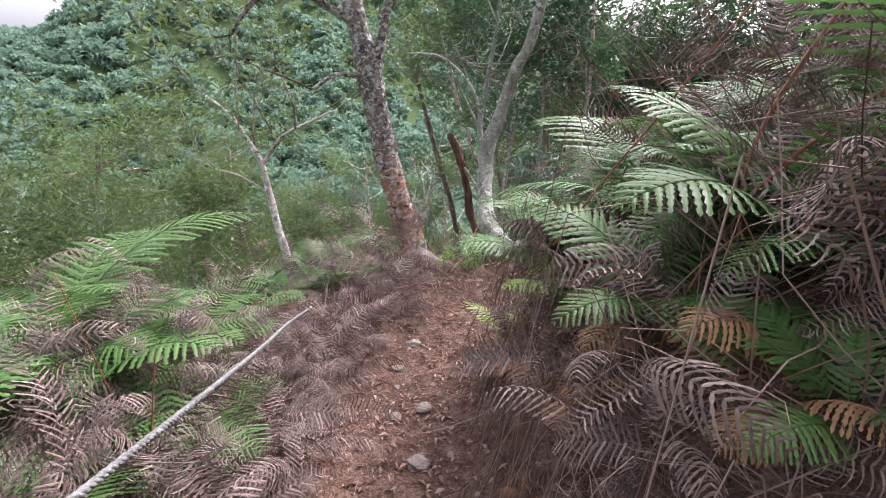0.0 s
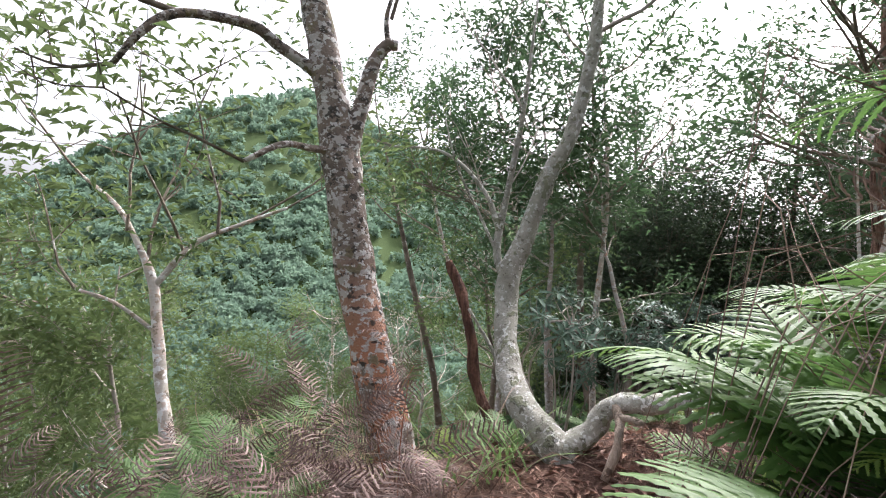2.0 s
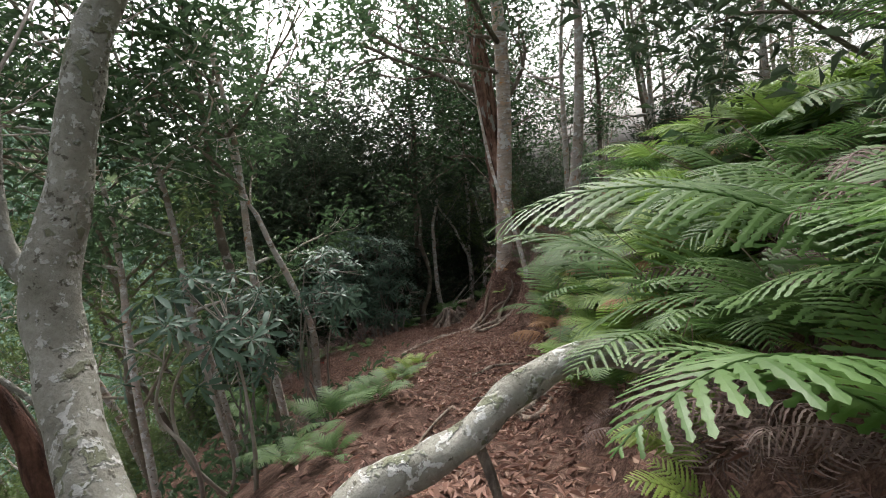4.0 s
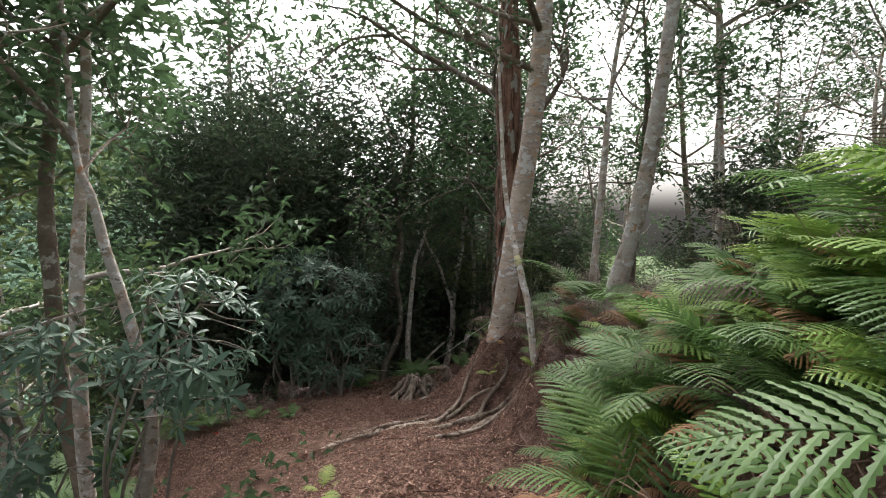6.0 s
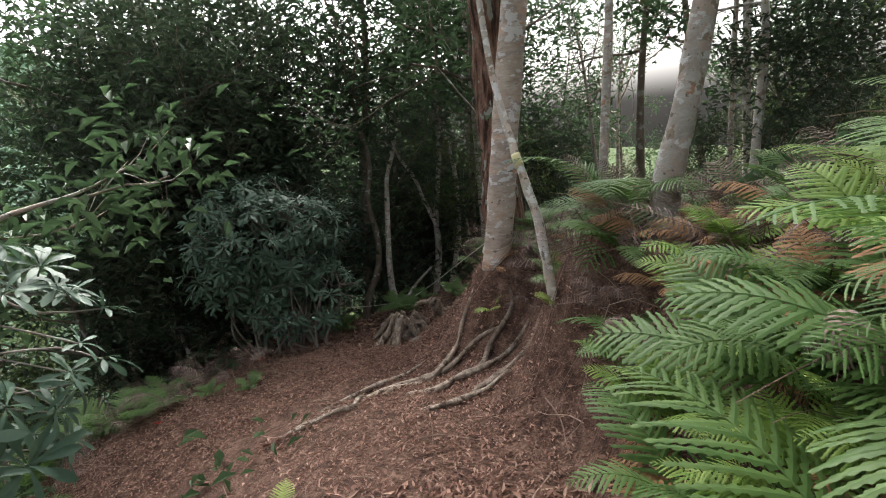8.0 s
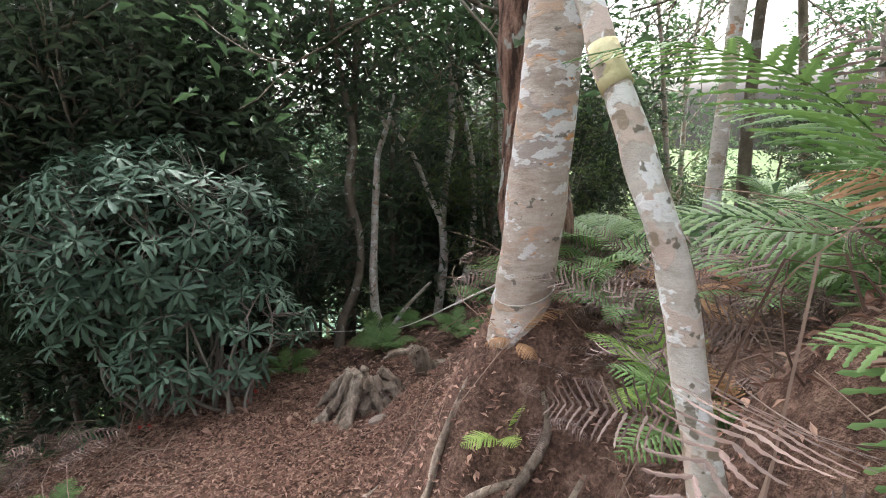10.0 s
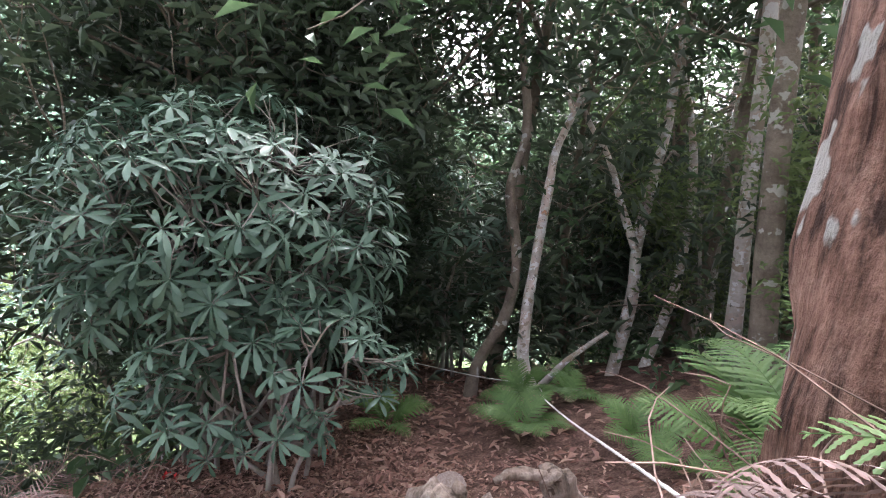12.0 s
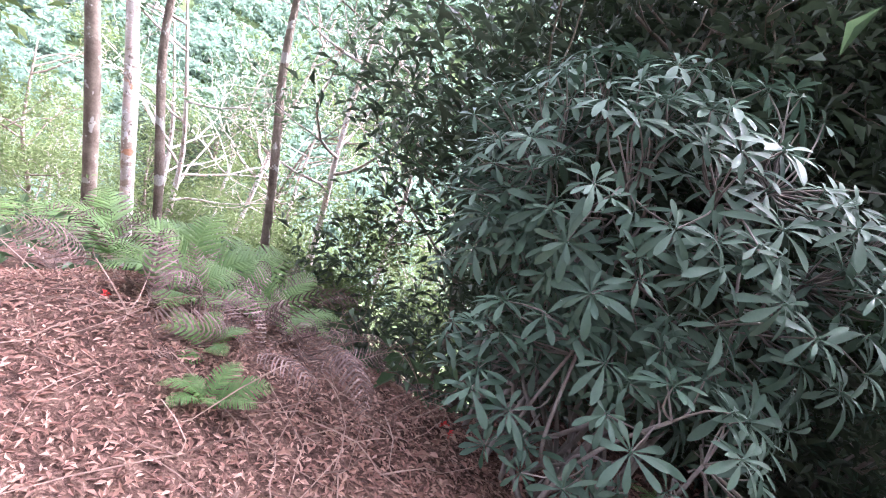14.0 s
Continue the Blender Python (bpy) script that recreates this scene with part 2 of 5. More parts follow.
M_FERN = leafy("green_fern_leaf", (0.045, 0.10, 0.025), (0.085, 0.17, 0.045), (0.16, 0.26, 0.075), 0.5, 0.4, 1.5)
M_FERN_Y = leafy("young_yellow_green_fern", (0.13, 0.22, 0.04), (0.24, 0.34, 0.07), (0.38, 0.46, 0.12), 0.5, 0.45, 1.5)
M_FERN_L = leafy("light_green_fern", (0.10, 0.20, 0.035), (0.18, 0.30, 0.06), (0.30, 0.40, 0.10), 0.5, 0.42, 1.5)
M_FERN_D = leafy("withered_fern", (0.04, 0.023, 0.018), (0.12, 0.07, 0.056), (0.38, 0.29, 0.26), 0.8, 0.12, 2.0, 0.75)
M_FERN_R = leafy("rust_dry_fern", (0.16, 0.075, 0.035), (0.30, 0.155, 0.075), (0.42, 0.26, 0.14), 0.8, 0.25, 2.0)
M_GRASS = leafy("straw_grass", (0.16, 0.15, 0.06), (0.33, 0.28, 0.15), (0.50, 0.42, 0.26), 0.6, 0.3)
M_BLADE = leafy("green_grass_blade", (0.08, 0.15, 0.04), (0.14, 0.24, 0.07), (0.24, 0.34, 0.12), 0.45, 0.35)
M_LITTER = leafy("fallen_leaf", (0.09, 0.036, 0.025), (0.23, 0.115, 0.082), (0.44, 0.29, 0.22), 0.7, 0.1, 1.0, 0.8)
M_STALK = plain("red_brown_stalk", (0.14, 0.05, 0.03), (0.32, 0.13, 0.07), 10.0, 0.6, 0.2)
M_DRY_STEM = plain("dry_stem", (0.06, 0.03, 0.022), (0.34, 0.24, 0.19), 6.0, 0.85, 0.3, 0.0, 0.8)
M_STONE = plain("grey_brown_stone", (0.17, 0.13, 0.11), (0.36, 0.30, 0.26), 9.0, 0.9, 0.6)
M_ROPE = plain("pale_rope_fibre", (0.42, 0.40, 0.37), (0.66, 0.64, 0.60), 30.0, 0.85, 0.5)
M_ROPE_OLD = plain("grey_weathered_rope", (0.11, 0.105, 0.10), (0.25, 0.24, 0.23), 30.0, 0.9, 0.5)
M_BAG = plain("white_plastic", (0.55, 0.57, 0.58), (0.74, 0.76, 0.77), 12.0, 0.5, 0.5)
# distance haze is mixed into this leaf colour: paler and bluer than near leaves
M_WOODS_HAZED = leafy("far_woodland_hazed", (0.09, 0.155, 0.115), (0.155, 0.235, 0.175), (0.24, 0.33, 0.22), 0.8, 0.5, 0.12, 0.3)
M_RED = plain("red_petal", (0.45, 0.03, 0.03), (0.65, 0.07, 0.05), 20.0, 0.6, 0.1)
M_YELLOW = plain("yellow_cut_wood", (0.55, 0.48, 0.26), (0.72, 0.66, 0.42), 14.0, 0.7, 0.2)

# ---- mesh helpers ----
RNG = np.random.default_rng(7)


def mesh_of(name, verts, faces, material, smooth=False):
    me = bpy.data.meshes.new(name)
    me.from_pydata([tuple(v) for v in np.asarray(verts, float).tolist()], [], faces)
    me.materials.append(material)
    if smooth:
        me.polygons.foreach_set("use_smooth", [True] * len(me.polygons))
    me.update()
    return me


def part(name, me, parent, label="", m=None):
    ob = new(name, me)
    ob.parent = parent
    if m is not None:
        ob.matrix_basis = m
    if label:
        tagged(ob, label)
    return ob


class Heap:
    """Collects pieces of one mesh."""

    def __init__(self):
        self.v, self.f, self.n = [], [], 0

    def add(self, verts, faces):
        verts = np.asarray(verts, float).reshape(-1, 3)
        self.v.append(verts)
        self.f.extend((np.asarray(faces) + self.n).tolist())
        self.n += len(verts)

    def mesh(self, name, material, origin=(0, 0, 0), smooth=False):
        return mesh_of(name, np.concatenate(self.v) - np.array(origin), self.f, material, smooth)


def resample(pts, n):
    """A smooth line through control points (Catmull-Rom), n samples."""
    p = np.asarray(pts, float)
    p = np.vstack([2 * p[0] - p[1], p, 2 * p[-1] - p[-2]])
    u = np.linspace(0, len(p) - 3 - 1e-6, n)
    i = u.astype(int)
    t = (u - i)[:, None]
    a, b, c, d = p[i], p[i + 1], p[i + 2], p[i + 3]
    return 0.5 * (2 * b + (c - a) * t + (2 * a - 5 * b + 4 * c - d) * t ** 2 + (3 * b - a - 3 * c + d) * t ** 3)


def tube(heap, pts, radii, sides=8, n=0, lumps=0.0, cap=True):
    """A tapered tube along a line. radii: at the control points."""
    pts = np.asarray(pts, float)
    k = len(pts)
    if n:
        radii = np.interp(np.linspace(0, 1, n), np.linspace(0, 1, len(radii)), radii)
        pts = resample(pts, n)
    else:
        radii = np.interp(np.linspace(0, 1, k), np.linspace(0, 1, len(radii)), radii)
        n = k
    tan = np.gradient(pts, axis=0)
    tan /= np.linalg.norm(tan, axis=1)[:, None] + 1e-9
    ref = np.array([0.0, 1.0, 0.0]) if abs(tan[:, 1]).mean() < 0.8 else np.array([1.0, 0, 0])
    s1 = np.cross(tan, ref)
    s1 /= np.linalg.norm(s1, axis=1)[:, None] + 1e-9
    s2 = np.cross(tan, s1)
    a = np.linspace(0, 2 * np.pi, sides, endpoint=False)
    rad = np.repeat(radii[:, None], sides, 1)
    if lumps:
        ph = RNG.uniform(0, 6.28, 4)
        zz = np.linspace(0, 1, n)[:, None] * n
        rad = rad * (1 + lumps * (np.sin(2 * a[None] + zz * 0.55 + ph[0]) + 0.7 * np.sin(3 * a[None] - zz * 0.9 + ph[1]) + 0.5 * np.sin(zz * 1.3 + ph[2])) + RNG.normal(0, lumps * 0.35, (n, sides)))
    v = pts[:, None] + rad[..., None] * (np.cos(a)[None, :, None] * s1[:, None] + np.sin(a)[None, :, None] * s2[:, None])
    f = []
    for i in range(n - 1):
        for j in range(sides):
            j2 = (j + 1) % sides
            f.append((i * sides + j, i * sides + j2, (i + 1) * sides + j2, (i + 1) * sides + j))
    heap.n_before = heap.n
    heap.v.append(v.reshape(-1, 3))
    heap.f.extend([tuple(q + heap.n for q in face) for face in f])
    if cap:
        heap.f.append(tuple(heap.n + j for j in range(sides))[::-1])
        heap.f.append(tuple(heap.n + (n - 1) * sides + j for j in range(sides)))
    heap.n += n * sides


def unit(v):
    return v / (np.linalg.norm(v, axis=-1, keepdims=True) + 1e-9)


def leaves(heap, base, along, length, width, fold=0.25, droop=0.2):
    """Folded leaves: base points, directions, lengths, widths (arrays)."""
    n = len(base)
    along = unit(along)
    up = np.tile([0.0, 0, 1.0], (n, 1)) + RNG.normal(0, 0.35, (n, 3))
    side = unit(np.cross(along, up))
    up = np.cross(side, along)
    L, Wd = np.asarray(length).reshape(-1, 1) * np.ones((n, 1)), np.asarray(width).reshape(-1, 1) * np.ones((n, 1))
    mid = base + along * L * 0.5 + up * L * 0.06
    tip = base + along * L - up * L * droop
    lf = mid + side * Wd * 0.5 + up * Wd * fold
    rt = mid - side * Wd * 0.5 + up * Wd * fold
    v = np.stack([base, lf, tip, rt], 1).reshape(-1, 3)
    k = np.arange(n)[:, None] * 4
    f = np.concatenate([k + [0, 2, 1], k + [0, 3, 2]])
    heap.add(v, f)


def spread(n, flat=0.5):
    d = RNG.normal(0, 1, (n, 3))
    d[:, 2] = d[:, 2] * flat + 0.15
    return unit(d)


# ---- the lie of the land ----
TRAIL = resample([(0.25, -6.0, 0.9), (0.15, -3.0, 0.55), (0.1, 0.0, 0.2), (0.0, 0.8, 0.02), (-0.05, 1.8, -0.08), (0.0, 2.8, -0.1), (0.4, 3.4, -0.08),
                  (0.95, 4.0, -0.06), (1.4, 4.45, -0.14), (1.95, 4.9, -0.28), (2.3, 5.5, -0.42), (2.75, 5.75, -0.48), (4.4, 7.2, -0.88), (5.2, 8.05, -1.05),
                  (5.5, 8.55, -1.22), (5.55, 9.0, -1.36), (5.6, 9.6, -1.45), (6.2, 10.8, -1.72), (6.7, 12.3, -2.1), (7.9, 13.9, -2.75), (9.4, 17.4, -4.0), (12.0, 23.0, -6.0)], 220)
T_DIR = unit(np.gradient(TRAIL[:, :2], axis=0))
T_RIGHT = np.stack([T_DIR[:, 1], -T_DIR[:, 0]], 1)
T_S = np.concatenate([[0], np.cumsum(np.linalg.norm(np.diff(TRAIL[:, :2], axis=0), axis=1))])
T_S = T_S - T_S[np.argmin(np.hypot(TRAIL[:, 0] - 0.1, TRAIL[:, 1]))]
S_KEYS = [-6, 0, 3, 4.6, 5.6, 7.5, 9.2, 10.6, 11.6, 13, 15, 19, 27]
BANK_H = np.interp(T_S, S_KEYS, [1.1, 1.1, 1.1, 0.75, 1.15, 1.52, 1.25, 0.95, 0.4, 0.2, 0.2, 0.3, 0.3])
BANK_W = np.interp(T_S, S_KEYS, [1.1, 1.0, 1.1, 0.9, 1.6, 1.6, 1.0, 0.8, 1.3, 2, 2, 2, 2])
LEFT_SLOPE = np.interp(T_S, S_KEYS, [0.3, 0.25, 0.3, 0.35, 0.6, 0.65, 0.55, 0.45, 0.12, 0.1, 0.25, 0.3, 0.3])
LEFT_FLAT = np.interp(T_S, S_KEYS, [1.2, 1.2, 1.1, 0.9, 0.75, 0.8, 0.9, 0.9, 1.4, 1.6, 1.0, 1, 1])
AZ = [-180, -90, -45, -22, -10, 0, 14, 26, 38, 60, 95, 140, 180]
EL = [-6, -14, -10, 2, 8, 11, 17, 13, 5, 4, 6, 0, -6]


MOUNDS = ((5.94, 8.62, 0.82, 0.40), (6.8, 9.1, 0.30, 0.6), (5.42, 7.45, 0.68, 0.38), (3.4, 10.35, 0.22, 0.7), (0.9, 4.45, 0.12, 0.35), (1.25, 4.5, 0.26, 0.33), (-1.75, 1.95, 0.40, 0.55))


def smooth01(x):
    x = np.clip(x, 0, 1)
    return x * x * (3 - 2 * x)


@functools.lru_cache(maxsize=None)
def waves(f, seed):
    r2 = np.random.default_rng(seed)
    out = []
    for _ in range(6):
        a, ph, k = r2.uniform(0, 6.28), r2.uniform(0, 6.28), f * r2.uniform(0.6, 1.7)
        out.append((math.cos(a) * k, math.sin(a) * k, ph))
    return out


def wobble(x, y, f, seed):
    """Cheap rolling noise from a few turned sines."""
    return sum(np.sin(a * x + b * y + ph) for a, b, ph in waves(f, seed)) / 6


def height(x, y):
    x, y = np.atleast_1d(np.asarray(x, float)), np.atleast_1d(np.asarray(y, float))
    out = np.empty(len(x))
    for i in range(0, len(x), 20000):
        xs, ys = x[i:i + 20000, None], y[i:i + 20000, None]
        dx, dy = xs - TRAIL[None, :, 0], ys - TRAIL[None, :, 1]
        w = 1.0 / (dx * dx + dy * dy + 0.015) ** 2.5
        d = dx * T_RIGHT[None, :, 0] + dy * T_RIGHT[None, :, 1]
        d = np.clip(d, -9, 9)
        z = TRAIL[None, :, 2] + BANK_H * smooth01((d - 0.2) / BANK_W) + 0.10 * np.maximum(d - 0.2 - BANK_W, 0)
        left = np.maximum(-d - LEFT_FLAT, 0)
        z = z - LEFT_SLOPE * left * np.minimum(1, 0.4 + 0.5 * left) + 0.06 * smooth01((np.abs(d) - 0.25) / 0.3)
        out[i:i + 20000] = (w * z).sum(1) / w.sum(1)
    for mx, my, amp, rad in MOUNDS:
        out += amp * np.exp(-((x - mx) ** 2 + (y - my) ** 2) / rad ** 2)
    out -= 1.7 * smooth01((y - 11.15) / 1.7) * smooth01((5.2 - x) / 0.9)
    rx, ry = x - 3.0, y - 6.0
    r = np.hypot(rx, ry)
    az = np.degrees(np.arctan2(-rx, ry))
    top = 320 * np.tan(np.radians(np.interp(az, AZ, EL)))
    valley = -24.0 - 8 * smooth01((-az - 10) / 60)
    mount = valley + (top - valley) * smooth01((r - 70) / 290) - 0.05 * np.maximum(r - 420, 0)
    mount = mount + (wobble(x, y, 0.03, 3) * 9 + wobble(x, y, 0.09, 4) * 3.5) * smooth01((r - 60) / 120)
    near_left = out - (0.18 + 0.22 * smooth01((-az - 30) / 30)) * np.maximum(r - 9, 0)
    blend = smooth01((r - 12) / 55)
    z = near_left * (1 - blend) + mount * blend
    rough = wobble(x, y, 3.1, 5) * 0.035 + wobble(x, y, 9.0, 6) * 0.014 + wobble(x, y, 23.0, 8) * 0.006
    return z + rough * (1 - smooth01((r - 20) / 30))


def hz(x, y):
    return float(height(x, y)[0])


def beside(s, d):
    """The place d metres to the right of the trail at s metres along it."""
    x, y, nx, ny = (np.interp(s, T_S, c) for c in (TRAIL[:, 0], TRAIL[:, 1], T_RIGHT[:, 0], T_RIGHT[:, 1]))
    return float(x + nx * d), float(y + ny * d)


def off_trail(x, y):
    return float(np.min(np.hypot(TRAIL[:, 0] - x, TRAIL[:, 1] - y)))


u = np.linspace(-1, 1, 430)
gx, gy = np.meshgrid(3.0 + 1.9 * np.sinh(7.1 * u), 6.0 + 1.9 * np.sinh(7.1 * u), indexing="ij")
gz = height(gx.ravel(), gy.ravel())
n = len(u)
gi = (np.arange(n - 1)[:, None] * n + np.arange(n - 1)[None]).ravel()
ground = new("ground", mesh_of("ground", np.stack([gx.ravel(), gy.ravel(), gz], 1), np.stack([gi, gi + n, gi + n + 1, gi + 1], 1).tolist(), M_SOIL, True))
tagged(ground, "red-brown trodden forest soil of a mountain ridge trail", "ground", kind="structure")


def crown_clumps(heap, count):
    """Woodland crowns on the far slopes, each a shell of leafy clumps."""
    for _ in range(count):
        az = radians(RNG.uniform(-30, 85))
        r = 42 * (420 / 42) ** RNG.uniform(0, 1) ** 0.75
        x, y = 3 - math.sin(az) * r, 6 + math.cos(az) * r
        sz = RNG.uniform(1.3, 2.7) * (0.7 + r / 480)
        k = int(110 if r < 160 else 60)
        d = RNG.normal(0, 1, (k, 3))
        d[:, 2] = np.abs(d[:, 2]) * 0.9 - 0.25
        d = unit(d)
        c = d * RNG.uniform(0.55, 1.05, (k, 1)) * np.array([sz, sz, sz * RNG.uniform(0.9, 1.3)]) + (x, y, hz(x, y) + sz * 0.5)
        L = sz * RNG.uniform(0.3, 0.62, k) * (1.0 if r < 160 else 1.35)
        leaves(heap, c, unit(d + RNG.normal(0, 0.7, (k, 3))), L, L * 0.75, 0.3, 0.35)


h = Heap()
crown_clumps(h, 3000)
tagged(new("far_woods", h.mesh("far_woods", M_WOODS_HAZED)), "dense green subtropical forest on the mountain slopes", "forest", kind="stuff")

# ---- trees ----


def grow(heap, tips, start, way, length, radius, depth, bend=0.35, kids=3, droop=0.0):
    """A branch with side branches; tips collects twig ends and their directions."""
    steps = 5
    p, d, line = np.array(start, float), unit(np.array(way, float)), [np.array(start, float)]
    for _ in range(steps):
        d = unit(d + RNG.normal(0, bend * 0.4, 3) + np.array([0, 0, 0.06 - droop]))
        p = p + d * length / steps
        line.append(p.copy())
    tube(heap, line if radius > 0.006 else line[::2], [radius, radius * 0.45], 6 if radius > 0.015 else 3, cap=False)
    if depth == 0:
        for q in line[2:]:
            tips.append((q, d))
        return
    for k in range(kids):
        i = RNG.integers(2, steps + 1)
        nd = unit(d + RNG.normal(0, 0.75, 3))
        grow(heap, tips, line[i], nd, length * RNG.uniform(0.45, 0.7), radius * 0.5, depth - 1, bend, kids, droop)
    tips.append((p, d))


def dress(heap, tips, per, size, aspect=0.32, scatter=0.13):
    c = np.repeat(np.array([t[0] for t in tips]), per, 0)
    dd = np.repeat(np.array([t[1] for t in tips]), per, 0)
    c = c + RNG.normal(0, scatter, c.shape)
    L = RNG.uniform(0.65, 1.25, len(c)) * size
    leaves(heap, c, unit(dd * 0.5 + spread(len(c))), L, L * aspect)


def tree(name, label, category, line, radii, trunk_mat, limbs, leaf_mat, per=9, leaf=0.1, depth=2, sides=12, lumps=0.05, aspect=0.32, scatter=0.13, group="", twig_mat=None, extra=(), kids=3, joined=False):
    """A tree at its place: trunk line, limbs (start, direction, length, radius), further trunk parts (line, radii)."""
    origin = np.array(line[0], float)
    ob = tagged(new(name), label, category, group)
    ob.location = origin
    h = Heap()
    tube(h, line, radii, sides, max(14, len(line) * 6), lumps)
    part("trunk", h.mesh("trunk", trunk_mat, origin, True), ob)
    for ln, rr in extra:
        h = Heap()
        tube(h, ln, rr, max(8, sides - 3), max(10, len(ln) * 5), lumps)
        part("limb", h.mesh("limb", trunk_mat, origin, True), ob)
    if limbs:
        h, tips = Heap(), []
        for st, wy, ln, rd in limbs:
            grow(h, tips, st, wy, ln, rd, depth, kids=kids)
            if not joined:
                part("bough", h.mesh("bough", twig_mat or trunk_mat, origin, True), ob)
                h = Heap()
        if joined:
            tagged(part("branchwork", h.mesh("branchwork", twig_mat or trunk_mat, origin, True), ob), kind="stuff")
        if per:
            h = Heap()
            dress(h, tips, per, leaf, aspect, scatter)
            part("crown", h.mesh("crown", leaf_mat, origin), ob)
    return ob


def wild_tree(name, label, tall, radius, lean, trunk_mat, leaf_mat, low, per, leaf, limbs, limb_len, group, depth=2, aspect=0.32):
    """A forest tree of the given height round the world's origin, to be copied."""
    top = np.array([lean[0], lean[1], tall])
    line = [np.array([0, 0, -0.3]), top * 0.3 + RNG.normal(0, 0.08, 3), top * 0.6 + RNG.normal(0, 0.15, 3), top]
    pts = resample(line, 40)
    lb = []
    for k in range(limbs):
        q = pts[int(RNG.uniform(low, 0.98) * 39)]
        a = RNG.uniform(0, 6.28)
        lb.append((q, (math.cos(a), math.sin(a), RNG.uniform(0.1, 0.7)), limb_len * RNG.uniform(0.6, 1.2), radius * 0.4))
    return tree(name, label, "tree", line, [radius, radius * 0.8, radius * 0.6, radius * 0.25], trunk_mat, lb, leaf_mat, per, leaf, depth, 8, 0.06, aspect, 0.16, group, joined=True)


def outward(pts):
    """Leans a tree out over the valley side."""
    return [(x - 0.33 - 0.17 * (z + 1.5), y - 0.12 - 0.06 * (z + 1.5), z) for x, y, z in pts]


def fwd(pts):
    return [(x + 0.42, y + 0.42, z - 0.05) for x, y, z in pts]


# the leaning tree with orange and white lichen
oa = [(-0.12, 4.62, -0.35), (-0.18, 4.64, -0.06), (-0.30, 4.67, 0.35), (-0.42, 4.71, 0.82), (-0.49, 4.73, 1.17), (-0.55, 4.73, 1.56), (-0.62, 4.74, 1.94), (-0.69, 4.74, 2.29), (-0.78, 4.75, 2.75), (-0.85, 4.8, 3.6), (-0.7, 4.9, 4.6)]
tree("lichen_tree", "leaning tree trunk with orange and white lichen patches", "tree", oa, [0.16, 0.135, 0.12, 0.115, 0.11, 0.11, 0.095, 0.085, 0.075, 0.05, 0.02], M_OA,
     [((-1.31, 4.36, 2.27), (-0.6, -0.1, 0.2), 0.9, 0.018), ((-0.84, 4.8, 3.4), (0.6, 0.3, 0.5), 1.4, 0.03), ((-0.8, 4.8, 3.0), (-0.5, 0.6, 0.6), 1.5, 0.03), ((-0.72, 4.9, 4.4), (0.2, -0.3, 1), 1.2, 0.02),
      ((-1.57, 4.27, 1.98), (-0.5, 0, -0.1), 0.6, 0.012), ((-0.30, 4.72, 2.45), (0.3, 0, 0.9), 0.8, 0.014), ((-1.01, 4.45, 1.57), (-0.6, -0.1, 0.3), 0.7, 0.012)],
     M_LEAF_B, 2, 0.09, 2, 18, 0.045, twig_mat=M_BROWN,
     extra=[([(-0.53, 4.73, 1.62), (-0.46, 4.73, 1.95), (-0.39, 4.73, 2.21), (-0.32, 4.72, 2.30), (-0.26, 4.72, 2.30)], [0.06, 0.045, 0.04, 0.035, 0.03]),
            ([(-0.66, 4.74, 2.1), (-0.89, 4.65, 2.23), (-1.04, 4.55, 2.31), (-1.31, 4.36, 2.27), (-1.44, 4.27, 2.14), (-1.57, 4.27, 1.98)], [0.04, 0.032, 0.028, 0.024, 0.02, 0.014]),
            ([(-0.50, 4.73, 1.70), (-0.68, 4.64, 1.68), (-0.84, 4.54, 1.68), (-1.01, 4.45, 1.57)], [0.025, 0.02, 0.018, 0.013]),
            ([(-0.31, 4.72, 2.28), (-0.33, 4.72, 2.45), (-0.29, 4.72, 2.62)], [0.018, 0.014, 0.01])])
